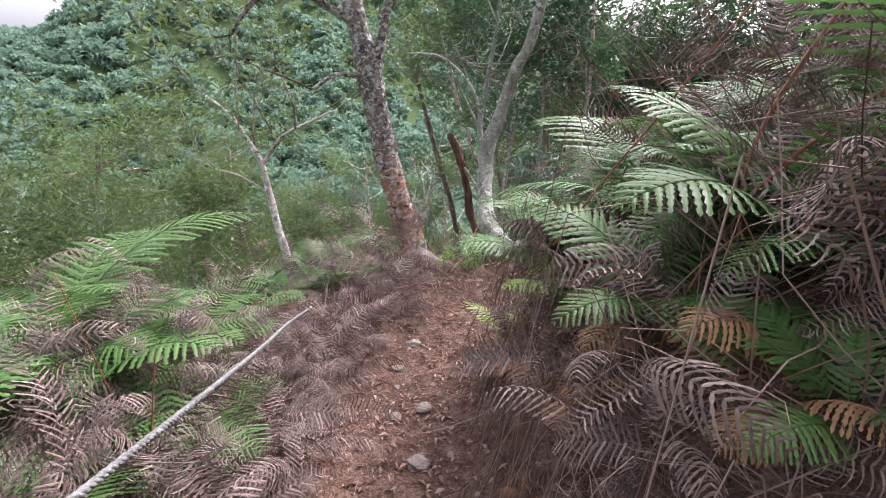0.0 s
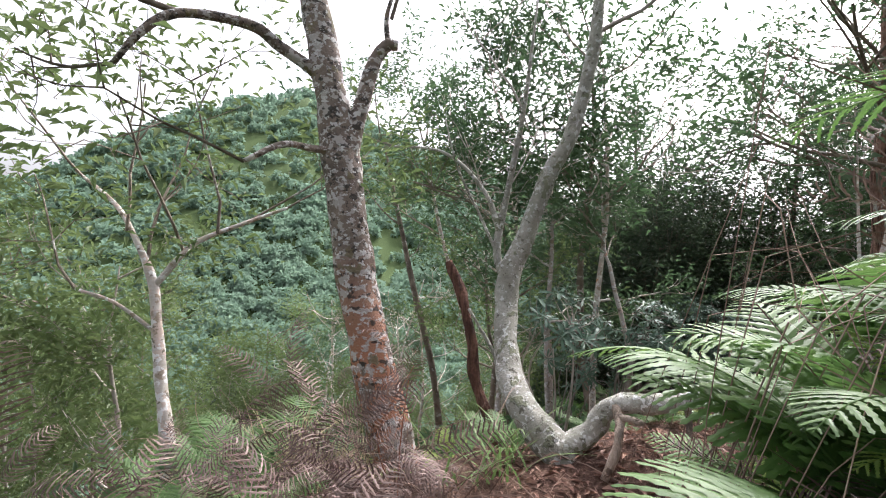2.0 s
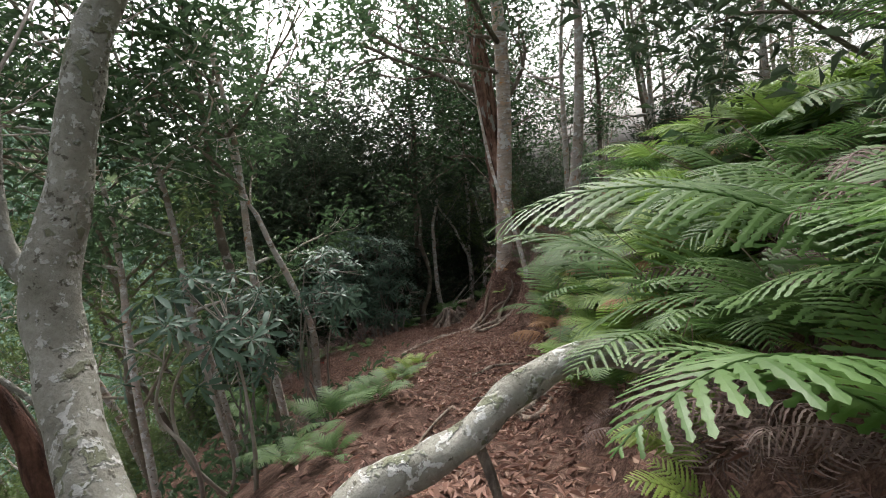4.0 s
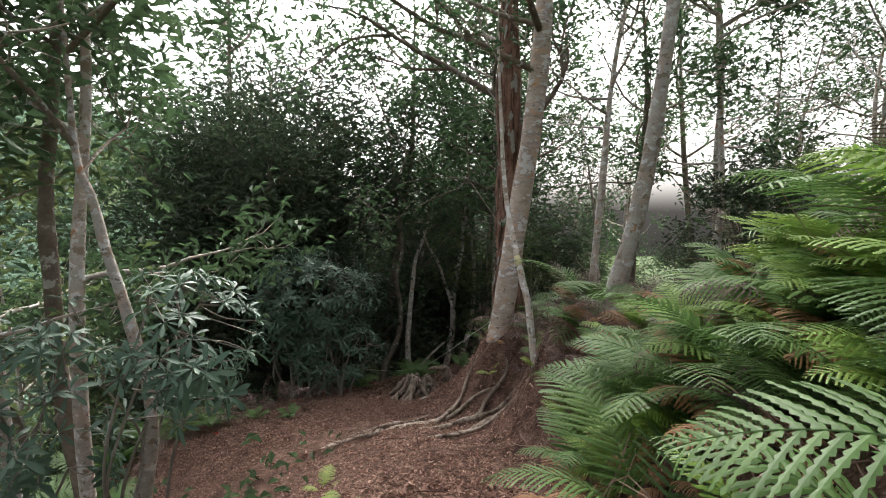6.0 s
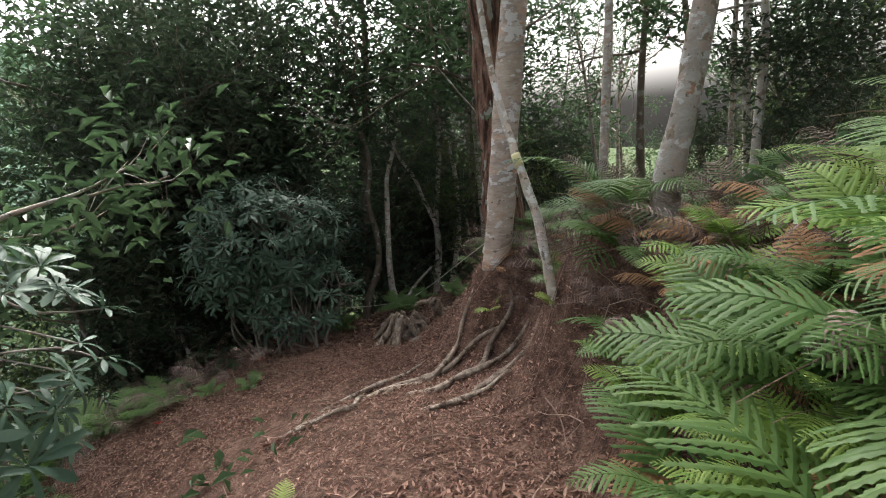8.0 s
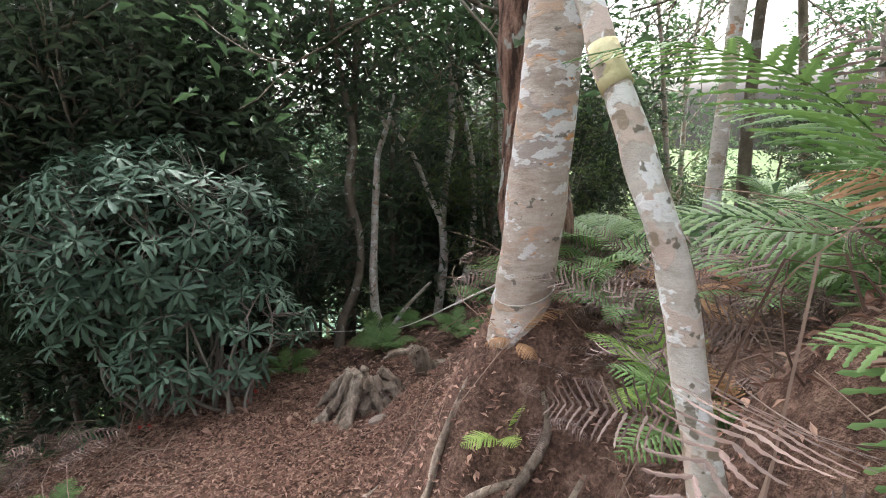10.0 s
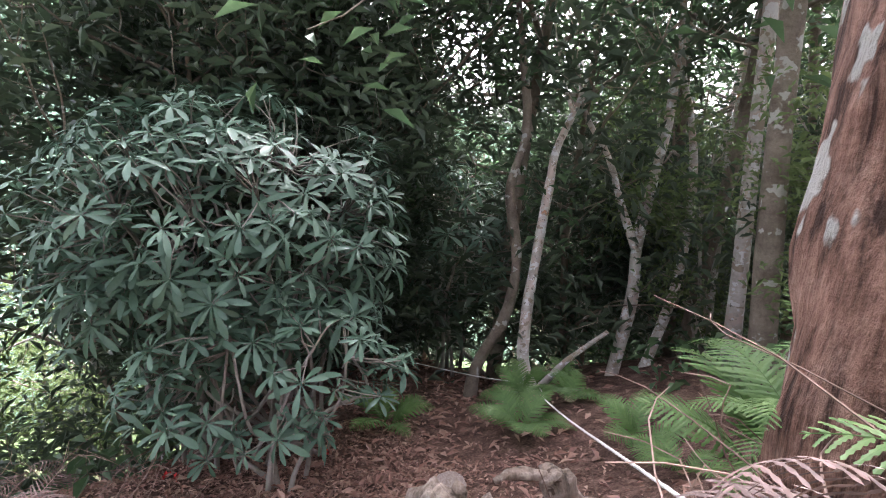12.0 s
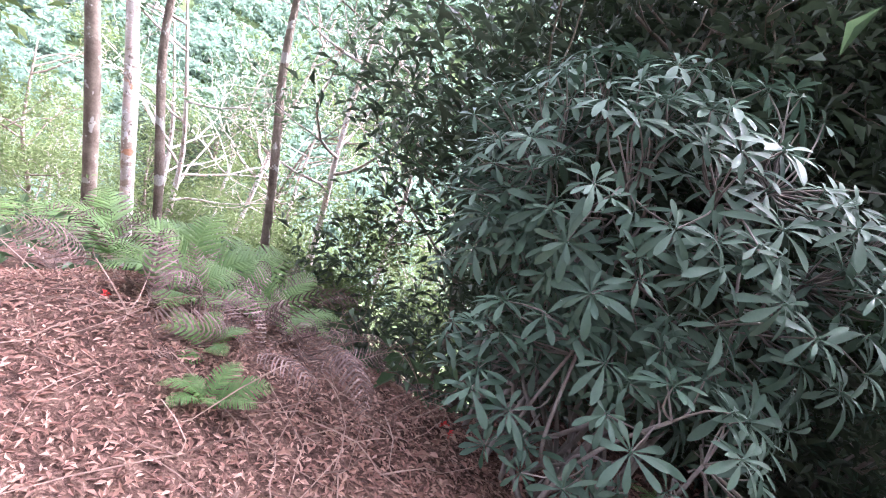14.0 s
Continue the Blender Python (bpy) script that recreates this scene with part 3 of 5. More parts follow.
# the pale tree with the swept base
wc = [(0.72, 4.50, 0.0), (0.66, 4.55, 0.10), (0.58, 4.64, 0.18), (0.50, 4.85, 0.31), (0.48, 5.06, 0.49), (0.50, 5.26, 0.76), (0.53, 5.34, 1.00), (0.62, 5.35, 1.21), (0.72, 5.35, 1.51), (0.81, 5.35, 1.75), (0.95, 5.33, 2.05), (1.1, 5.35, 2.9), (1.0, 5.4, 4.0)]
tree("pale_lichen_tree", "pale grey tree with swept base and crusty lichen", "tree", wc, [0.10, 0.10, 0.095, 0.085, 0.08, 0.078, 0.085, 0.066, 0.062, 0.058, 0.052, 0.04, 0.02], M_WC,
     [((1.08, 5.35, 2.7), (0.6, 0.2, 0.6), 1.3, 0.02), ((1.05, 5.4, 3.4), (-0.4, 0.5, 0.6), 1.4, 0.02), ((1.0, 5.4, 3.9), (0.1, 0, 1), 1.2, 0.015), ((0.60, 5.47, 2.2), (-0.3, 0.2, 1), 1.0, 0.012),
      ((-0.3, 5.60, 1.90), (-0.8, 0.2, 0.1), 0.9, 0.008), ((0.52, 5.44, 1.6), (0.5, 0.1, 0.8), 0.9, 0.008), ((0.46, 5.42, 1.25), (-0.5, 0.3, 0.8), 0.8, 0.008)],
     M_LEAF_A, 1, 0.07, 2, 18, 0.04, twig_mat=M_TWIG,
     extra=[([(0.54, 5.33, 0.93), (0.46, 5.39, 1.06), (0.45, 5.42, 1.23), (0.50, 5.44, 1.50), (0.56, 5.46, 1.83), (0.62, 5.47, 2.2), (0.7, 5.5, 3.0)], [0.05, 0.032, 0.028, 0.024, 0.022, 0.018, 0.008]),
            ([(0.46, 5.42, 1.28), (0.39, 5.44, 1.50), (0.25, 5.48, 1.70), (0.10, 5.52, 1.83), (-0.07, 5.56, 1.89), (-0.39, 5.60, 1.90)], [0.02, 0.016, 0.014, 0.012, 0.01, 0.006]),
            ([(0.44, 5.42, 1.15), (0.30, 5.48, 1.45), (0.15, 5.5, 1.75), (0.05, 5.5, 2.1)], [0.012, 0.01, 0.008, 0.005])])
# its thick root across the trail's edge
h = Heap()
root_line = [(0.70, 4.52, 0.08), (0.85, 4.49, 0.20), (0.90, 4.47, 0.30), (0.97, 4.45, 0.365), (1.13, 4.38, 0.39), (1.28, 4.34, 0.42), (1.44, 4.30, 0.49), (1.68, 4.22, 0.52), (1.95, 4.1, 0.40)]
tube(h, root_line, [0.085, 0.06, 0.055, 0.052, 0.05, 0.048, 0.046, 0.045, 0.04], 14, 44, 0.07)
root = tagged(new("surface_root", h.mesh("surface_root", M_WC, (0.7, 4.52, 0.08), True)), "thick pale surface root arching over the bank", "root")
root.location = (0.7, 4.52, 0.08)
for ln, rr in (([(0.95, 4.42, 0.36), (0.95, 4.36, 0.31), (0.93, 4.31, 0.27), (0.90, 4.27, 0.18), (0.84, 4.25, 0.05)], [0.026, 0.024, 0.022, 0.024, 0.02]),
               ([(0.95, 4.37, 0.32), (0.98, 4.30, 0.335), (1.01, 4.23, 0.34)], [0.02, 0.017, 0.014]),
               ([(1.30, 4.36, 0.40), (1.27, 4.28, 0.30), (1.24, 4.22, 0.18), (1.15, 4.15, 0.02)], [0.016, 0.014, 0.014, 0.01])):
    h = Heap()
    tube(h, ln, rr, 10, 18, 0.08)
    part("rootlet", h.mesh("rootlet", M_ROOT, (0.7, 4.52, 0.08), True), root)

# the broken red-brown snag and its bleached branch
h = Heap()
sn = [(0.62, 5.78, -0.75), (0.54, 5.79, -0.30), (0.38, 5.85, 0.07), (0.33, 5.89, 0.44), (0.24, 5.94, 0.80), (0.13, 5.98, 1.05)]
tube(h, sn, [0.055, 0.05, 0.045, 0.04, 0.045, 0.03], 10, 30, 0.13)
snag = tagged(new("snag", h.mesh("snag", M_DEADWOOD, sn[0], True)), "broken rotten red-brown dead trunk", "dead tree")
snag.location = sn[0]
h = Heap()
tube(h, [(0.30, 5.86, 0.68), (0.40, 5.83, 0.52), (0.51, 5.79, 0.32), (0.56, 5.76, 0.04)], [0.012, 0.014, 0.014, 0.012], 7, 16, 0.05)
part("branch", h.mesh("branch", M_WC, sn[0], True), snag, "bleached bare branch")

# the small white-stemmed tree on the slope
tree("small_slope_tree", "small white-stemmed tree with thin spreading crown", "tree", [(-1.42, 4.68, -0.6), (-1.48, 4.73, -0.02), (-1.55, 4.79, 0.25), (-1.62, 4.86, 0.56), (-1.70, 4.94, 0.88), (-1.81, 4.99, 1.09), (-1.99, 5.05, 1.35), (-2.28, 5.10, 1.57)],
     [0.05, 0.042, 0.036, 0.033, 0.03, 0.02, 0.014, 0.008], M_WHITE,
     [((-1.75, 4.96, 0.98), (-0.2, 0.3, 1), 1.1, 0.014), ((-1.9, 5.0, 1.2), (0.1, -0.2, 1), 0.9, 0.012), ((-2.2, 5.1, 1.5), (-0.6, 0, 0.7), 0.8, 0.01), ((-1.18, 5.04, 1.28), (0.6, 0.2, 0.6), 0.8, 0.01),
      ((-1.35, 5.0, 1.2), (0, 0.2, 1), 1.0, 0.012), ((-2.15, 4.93, 0.84), (-0.7, 0, 0.5), 0.9, 0.01), ((-1.55, 5.0, 1.08), (0.2, -0.3, 0.9), 1.0, 0.012), ((-0.94, 5.06, 1.38), (0.5, 0, 0.4), 0.6, 0.008)],
     M_LEAF_B, 4, 0.075, 2, 10, 0.05, scatter=0.10, twig_mat=M_BROWN,
     extra=[([(-1.70, 4.94, 0.86), (-1.49, 5.00, 1.13), (-1.18, 5.04, 1.28), (-0.94, 5.06, 1.38)], [0.022, 0.017, 0.013, 0.008]), ([(-1.64, 4.88, 0.60), (-1.91, 4.91, 0.77), (-2.15, 4.93, 0.84)], [0.014, 0.011, 0.008])])

# the stout ringed tree that holds the rope, and the thin one that leans on the bank before it
mt = [(5.93, 8.54, -0.95), (5.95, 8.56, -0.55), (6.00, 8.57, -0.33), (6.07, 8.55, 0.08), (6.17, 8.555, 0.55), (6.28, 8.56, 1.02), (6.38, 8.5, 1.8), (6.45, 8.45, 2.7), (6.5, 8.45, 3.8), (6.4, 8.5, 5.2), (6.5, 8.5, 6.6)]
tree("ringed_tree", "stout pinkish-grey ringed tree trunk with a rope tied round it", "tree", mt, [0.16, 0.13, 0.118, 0.114, 0.112, 0.111, 0.106, 0.1, 0.085, 0.06, 0.02], M_BAND,
     [((6.42, 8.45, 2.4), (-0.8, 0.5, 0.35), 2.0, 0.04), ((6.45, 8.45, 2.8), (-0.9, -0.3, 0.4), 2.2, 0.04), ((6.5, 8.45, 3.4), (0.6, 0.7, 0.5), 2.2, 0.04), ((6.5, 8.45, 3.9), (-0.3, 0.8, 0.5), 2.0, 0.03),
      ((6.45, 8.5, 4.6), (0.8, -0.3, 0.5), 1.8, 0.03), ((6.4, 8.5, 5.1), (-0.7, 0.1, 0.6), 1.8, 0.025), ((6.5, 8.5, 6.3), (0, 0, 1), 1.4, 0.02), ((6.44, 8.45, 2.9), (-0.5, 0.9, 0.2), 2.2, 0.03)],
     M_LEAF_A, 8, 0.13, 2, 22, 0.025, twig_mat=M_BROWN)
lean = [(5.31, 7.50, -0.6), (5.29, 7.56, -0.24), (5.32, 7.62, -0.02), (5.34, 7.67, 0.17), (5.34, 7.72, 0.30), (5.37, 7.79, 0.44), (5.38, 7.83, 0.51), (5.41, 7.88, 0.61), (5.45, 7.98, 0.82), (5.50, 8.1, 1.2), (5.55, 8.2, 1.8), (5.6, 8.3, 2.6)]
lean_ob = tree("leaning_sapling", "thin crooked mottled sapling leaning beside the trail", "tree", lean, [0.036, 0.031, 0.029, 0.029, 0.028, 0.027, 0.027, 0.026, 0.024, 0.021, 0.017, 0.01], M_WHITE,
               [((5.58, 8.26, 2.3), (0.2, 0.5, 0.8), 0.9, 0.012), ((5.56, 8.22, 1.9), (-0.5, 0.2, 0.6), 0.9, 0.01), ((5.59, 8.28, 2.4), (-0.1, -0.2, 1), 0.8, 0.01)], M_LEAF_A, 5, 0.09, 2, 14, 0.05, twig_mat=M_TWIG)
h = Heap()
tube(h, [(5.373, 7.800, 0.460), (5.379, 7.822, 0.497), (5.387, 7.840, 0.535)], [0.0295, 0.0292, 0.0288], 14, 6)
part("bare_band", h.mesh("bare_band", M_YELLOW, lean[0], True), lean_ob, "peeled yellowish band of bare wood")
# the white-patched slender tree on the bank
wt = fwd([(5.06, 6.56, -0.1), (5.12, 6.55, 0.40), (5.20, 6.51, 0.70), (5.29, 6.47, 1.09), (5.36, 6.44, 1.45), (5.43, 6.42, 1.88), (5.49, 6.40, 2.32), (5.53, 6.39, 2.67), (5.6, 6.4, 3.6), (5.7, 6.4, 5.2)])
tree("white_patched_tree", "slender whitish-barked tree rising from the fern bank", "tree", wt, [0.085, 0.075, 0.068, 0.064, 0.06, 0.056, 0.052, 0.05, 0.04, 0.015], M_WHITE,
     [((6.02, 6.82, 3.4), (0.7, -0.2, 0.5), 1.5, 0.025), ((6.05, 6.82, 4.0), (-0.6, 0.4, 0.6), 1.5, 0.02), ((6.1, 6.82, 5.0), (0.1, 0, 1), 1.2, 0.015), ((6.0, 6.82, 3.0), (0.3, 0.8, 0.5), 1.4, 0.02)],
     M_LEAF_A, 6, 0.115, 2, 14, 0.03, twig_mat=M_BROWN)
# the big furrowed tree behind the ringed one
bt = [(6.78, 9.12, -1.1), (6.80, 9.14, -0.5), (6.86, 9.2, 0.1), (6.93, 9.28, 0.7), (6.98, 9.33, 1.4), (6.9, 9.3, 2.4), (7.0, 9.4, 3.8), (7.0, 9.5, 5.8)]
tree("furrowed_tree", "big old tree with deeply furrowed red-brown bark", "tree", bt, [0.26, 0.22, 0.185, 0.17, 0.165, 0.15, 0.11, 0.03], M_ROUGH,
     [((6.95, 9.3, 1.9), (0.8, -0.2, 0.35), 1.8, 0.05), ((6.9, 9.3, 2.3), (-0.6, 0.7, 0.5), 2.2, 0.05), ((6.95, 9.35, 3.0), (0.2, 0.9, 0.4), 2.2, 0.04), ((7.0, 9.4, 3.6), (0.9, 0.3, 0.5), 2.0, 0.04),
      ((7.0, 9.4, 4.2), (-0.9, -0.2, 0.5), 2.0, 0.035), ((7.0, 9.5, 5.0), (0.2, -0.6, 0.7), 1.6, 0.03), ((7.0, 9.5, 5.6), (0, 0, 1), 1.5, 0.02)],
     M_LEAF_A, 8, 0.13, 2, 22, 0.06, twig_mat=M_BROWN)
# crooked slender trees where the rope leads down
CROOK = [
    ([(6.66, 11.92, -2.5), (6.77, 11.98, -1.84), (7.03, 11.99, -1.45), (7.18, 12.05, -0.95), (7.18, 12.20, -0.30), (7.36, 12.26, 0.20), (7.38, 12.40, 0.85), (7.38, 12.52, 1.40), (7.3, 12.6, 2.6)], 0.055, M_BROWN),
    ([(6.99, 11.29, -2.5), (7.11, 11.49, -2.00), (7.08, 11.70, -1.67), (7.25, 11.89, -1.08), (7.48, 12.08, -0.41), (7.60, 12.14, 0.04), (7.80, 12.16, 0.41), (7.96, 12.19, 0.78)], 0.055, M_WHITE),
    ([(7.84, 11.62, -2.8), (7.97, 11.71, -2.22), (8.27, 11.81, -1.34), (8.35, 11.89, -0.87), (8.50, 11.95, -0.40), (8.72, 12.03, 0.27), (8.85, 12.13, 0.90), (8.95, 12.22, 1.42), (9.0, 12.4, 2.6)], 0.06, M_WHITE),
    ([(8.39, 11.76, -2.7), (8.60, 11.81, -1.79), (8.87, 11.87, -1.14), (9.06, 12.00, -0.33), (9.09, 12.14, 0.33), (9.05, 12.26, 0.82), (9.1, 12.4, 2.0)], 0.05, M_WHITE),
]
CROOK_EXTRA = [[], [([(7.76, 12.15, 0.36), (7.70, 12.2, 0.62), (7.78, 12.2, 0.9)], [0.02, 0.014, 0.006]), ([(7.11, 11.52, -1.93), (7.39, 11.49, -1.68), (7.73, 11.43, -1.45)], [0.03, 0.024, 0.016])],
               [([(8.34, 11.88, -0.9), (8.26, 12.00, -0.55), (8.16, 12.15, -0.03), (7.99, 12.30, 0.37), (7.9, 12.35, 0.9)], [0.045, 0.036, 0.03, 0.022, 0.01])], []]
for (ln, rr, mm), ex in zip(CROOK, CROOK_EXTRA):
    ln = fwd(ln)
    ln[0] = (ln[0][0], ln[0][1], hz(ln[0][0], ln[0][1]) - 0.1)
    ex = [(fwd(e), q) for e, q in ex]
    t1, t2 = ln[-1], ln[-2]
    tree("crooked_tree", "thin crooked pale-barked tree beside the sloping path", "tree", ln, [rr * 1.15, rr, rr * 0.9, rr * 0.85, rr * 0.75, rr * 0.65, rr * 0.5, rr * 0.3], mm,
         [(t1, (0.3, 0.2, 0.8), 0.9, 0.012), (t2, (-0.5, 0.3, 0.6), 0.9, 0.012), (t1, (-0.3, -0.2, 0.8), 0.8, 0.01)], M_LEAF_A, 7, 0.09, 2, 10, 0.06, group="crooked trees by the rope", twig_mat=M_TWIG, extra=ex)
# trees below the ridge on the valley side
for ln, rr, mm in ((fwd([(1.95, 8.5, -2.0), (1.93, 8.57, -0.95), (1.85, 8.68, -0.29), (1.83, 8.75, 0.42), (1.82, 8.79, 0.95), (1.85, 8.80, 1.38), (1.91, 8.80, 1.99), (1.95, 8.8, 3.0), (1.9, 8.9, 4.4)]), 0.055, M_BROWN),
                   (fwd([(2.0, 7.7, -1.6), (2.15, 7.78, -0.62), (2.19, 7.78, -0.17), (2.11, 7.89, 0.36), (2.03, 7.98, 0.74), (1.98, 8.04, 1.04), (1.92, 8.11, 1.33), (1.9, 8.3, 2.4)]), 0.036, M_WHITE),
                   (outward([(0.6, 12.3, -3.2), (0.55, 12.3, -1.5), (0.4, 12.35, 0.2), (0.3, 12.4, 1.6), (0.2, 12.5, 3.2)]), 0.07, M_BROWN),
                   (outward([(1.5, 12.1, -3.0), (1.45, 12.1, -1.6), (1.3, 12.2, 0.0), (1.1, 12.3, 1.4), (1.0, 12.4, 3.2)]), 0.06, M_WHITE),
                   (outward([(1.95, 12.05, -3.0), (1.95, 12.05, -1.8), (1.8, 12.15, -0.6), (1.9, 12.3, 0.6), (2.1, 12.4, 2.0)]), 0.04, M_BROWN),
                   (outward([(2.5, 12.9, -3.0), (2.4, 12.9, -1.8), (2.2, 13.1, -0.5), (2.3, 13.2, 1.0), (2.2, 13.4, 2.6)]), 0.045, M_BROWN)):
    ln[0] = (ln[0][0], ln[0][1], hz(ln[0][0], ln[0][1]) - 0.15)
    t1, t2, t3 = (np.array(q) for q in (ln[-1], ln[-2], ln[-3]))
    tree("slope_tree", "tall thin mottled tree below the ridge trail", "tree", ln, [rr * 1.2, rr, rr * 0.9, rr * 0.8, rr * 0.6, rr * 0.3], mm,
         [(t1, (0.4, 0.2, 0.8), 1.3, 0.02), (t2, (-0.6, 0.3, 0.5), 1.5, 0.02), ((t1 + t2) / 2, (0.5, -0.7, 0.4), 1.5, 0.018), ((t2 + t3) / 2, (0.2, 0.8, 0.4), 1.2, 0.014), (t1, (-0.5, -0.5, 0.6), 1.3, 0.018), ((t1 + t2) / 2, (-0.7, -0.5, 0.3), 1.4, 0.015)],
         M_LEAF_A, 7, 0.125, 2, 10, 0.05, group="slope trees", twig_mat=M_BROWN)

# ---- the forest round about ----
WILD = [
    wild_tree("forest_tree", "slender evergreen forest tree with small glossy leaves", 6.5, 0.07, (0.3, 0.2), M_BROWN, M_LEAF_A, 0.42, 6, 0.13, 9, 1.6, "forest trees"),
    wild_tree("forest_tree", "slender evergreen forest tree with small glossy leaves", 5.5, 0.055, (-0.3, 0.1), M_WHITE, M_LEAF_A, 0.35, 6, 0.13, 9, 1.5, "forest trees"),
    wild_tree("forest_tree", "light green broadleaf tree on the slope", 5.0, 0.06, (0.1, -0.3), M_BROWN, M_LEAF_B, 0.25, 6, 0.13, 11, 1.5, "forest trees"),
    wild_tree("thicket_shrub", "dark evergreen thicket shrub with narrow leaves", 3.4, 0.04, (0.2, 0.2), M_BROWN, M_LEAF_C, 0.08, 6, 0.13, 14, 1.15, "thicket shrubs", 2, 0.26),
    wild_tree("thicket_shrub", "dark evergreen thicket shrub with narrow leaves", 2.6, 0.035, (-0.2, 0.1), M_BROWN, M_LEAF_C, 0.05, 6, 0.13, 13, 1.0, "thicket shrubs", 2, 0.26),
    wild_tree("slope_shrub", "light green shrub on the valley slope", 2.4, 0.03, (0.1, 0.1), M_TWIG, M_LEAF_B, 0.1, 6, 0.11, 12, 1.0, "slope shrubs"),
    wild_tree("bare_tree", "thin grey tree with few small leaves", 5.2, 0.05, (0.5, 0.2), M_WHITE, M_LEAF_A, 0.45, 3, 0.08, 9, 1.4, "thin ridge trees"),
]


def plant(src, x, y, size=1.0, sink=0.0):
    ob = copy_thing(src, pose(x, y, hz(x, y) - sink, RNG.uniform(-4, 4), RNG.uniform(-4, 4), RNG.uniform(0, 360)))
    ob.scale = (size, size, size * RNG.uniform(0.9, 1.1))
    return ob


def stand(kinds, count, xr, yr, gap, clear, sizes=(0.8, 1.2), rule=None):
    """Scatter copies over a stretch of the plan, clear of the trail and of one another."""
    made, placed, tries = [], [], 0
    while len(placed) < count and tries < count * 40:
        tries += 1
        x, y = RNG.uniform(*xr), RNG.uniform(*yr)
        if off_trail(x, y) < clear or any(math.hypot(x - a, y - b) < gap for a, b in placed) or (rule and not rule(x, y)):
            continue
        placed.append((x, y))
        made.append(plant(WILD[kinds[RNG.integers(len(kinds))]], x, y, RNG.uniform(*sizes), 0.1))
    return made


def left_of_line(x, y):
    return y - 3.0 > (x - 0.3) * 1.0


# valley side of the first stretch
stand([2, 5, 2], 12, (-7, 0.0), (6.0, 12), 1.3, 2.2, (0.5, 0.75))
stand([5], 14, (-8, -2.0), (3.4, 8), 1.0, 2.4, (0.45, 0.75))
stand([2, 5, 2], 22, (-22, -1), (13, 32), 2.0, 4.0, (0.7, 1.1))
# the dark wood ahead
stand([3, 4, 3, 0], 15, (3.9, 6.8), (12.5, 16), 0.75, 1.2, (0.95, 1.3), lambda x, y: x > 5.5 - 0.42 * (y - 9.4))
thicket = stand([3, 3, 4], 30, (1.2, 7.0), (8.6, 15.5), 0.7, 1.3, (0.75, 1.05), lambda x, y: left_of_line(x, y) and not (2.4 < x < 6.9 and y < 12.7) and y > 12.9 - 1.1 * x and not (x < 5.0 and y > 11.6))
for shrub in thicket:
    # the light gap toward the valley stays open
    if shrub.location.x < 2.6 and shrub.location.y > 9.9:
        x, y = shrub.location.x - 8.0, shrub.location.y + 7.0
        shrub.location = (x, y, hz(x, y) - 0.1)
stand([0, 1, 2], 5, (0.8, 2.7), (8.4, 9.9), 0.7, 2.0, (0.8, 1.0), left_of_line)
stand([0, 1, 0], 24, (5.6, 12), (12.2, 20), 1.0, 1.6, (0.85, 1.2))
stand([3, 4, 3], 26, (5.2, 14), (12.8, 21), 0.9, 1.3, (0.95, 1.25))
stand([0, 1, 2], 26, (3, 26), (18, 36), 1.8, 2.0, (0.9, 1.4))
# the ridge side
stand([6, 1, 6, 0], 26, (7.6, 16), (3.0, 13), 1.1, 1.9, (0.8, 1.1))
stand([5, 4, 5], 34, (7.8, 17), (3, 14), 0.9, 2.0, (0.5, 0.75))
stand([3, 4, 5], 16, (2.3, 4.8), (-1.0, 4.2), 0.7, 2.0, (0.65, 0.95))
stand([0, 3, 1], 10, (3.8, 9), (-0.5, 4.0), 1.2, 3.0, (0.7, 1.0))
# thin trees before the valley
stand([6], 7, (-4.0, 2.4), (12.9, 17), 1.0, 1.8, (0.85, 1.15))
stand([5, 2, 5], 18, (-7.0, 3.8), (13.6, 21), 1.0, 2.0, (0.5, 0.85))
# behind and beside the start
stand([3, 4, 0], 9, (6.9, 9.2), (13.6, 16.2), 0.45, 1.0, (1.2, 1.5))
stand([0, 3, 2], 10, (-9, 8), (-9, -3.5), 1.5, 2.0, (0.7, 1.1))
for src in WILD:
    x, y = RNG.uniform(-26, -14), RNG.uniform(14, 26)
    src.location = (x, y, hz(x, y))

# ---- broad-leaved rosette bushes ----


def blade(heap, base, along, up, L, W, bow):
    """One long leathery leaf: rounded toward the tip, keeled, bowed down."""
    st = np.array([0.0, 0.12, 0.3, 0.5, 0.68, 0.84, 0.95, 1.0])
    wd = np.array([0.10, 0.16, 0.45, 0.78, 1.0, 0.88, 0.48, 0.05]) * W / 2
    side = unit(np.cross(along, up))
    mid = base + st[:, None] * along * L - (st ** 2)[:, None] * up * bow * L
    rise = (wd * 0.25)[:, None] * up
    v = np.stack([mid + side * wd[:, None] + rise, mid, mid - side * wd[:, None] + rise], 1).reshape(-1, 3)
    f = []
    for i in range(len(st) - 1):
        a = i * 3
        f += [(a, a + 1, a + 4, a + 3), (a + 1, a + 2, a + 5, a + 4)]
    heap.add(v, f)


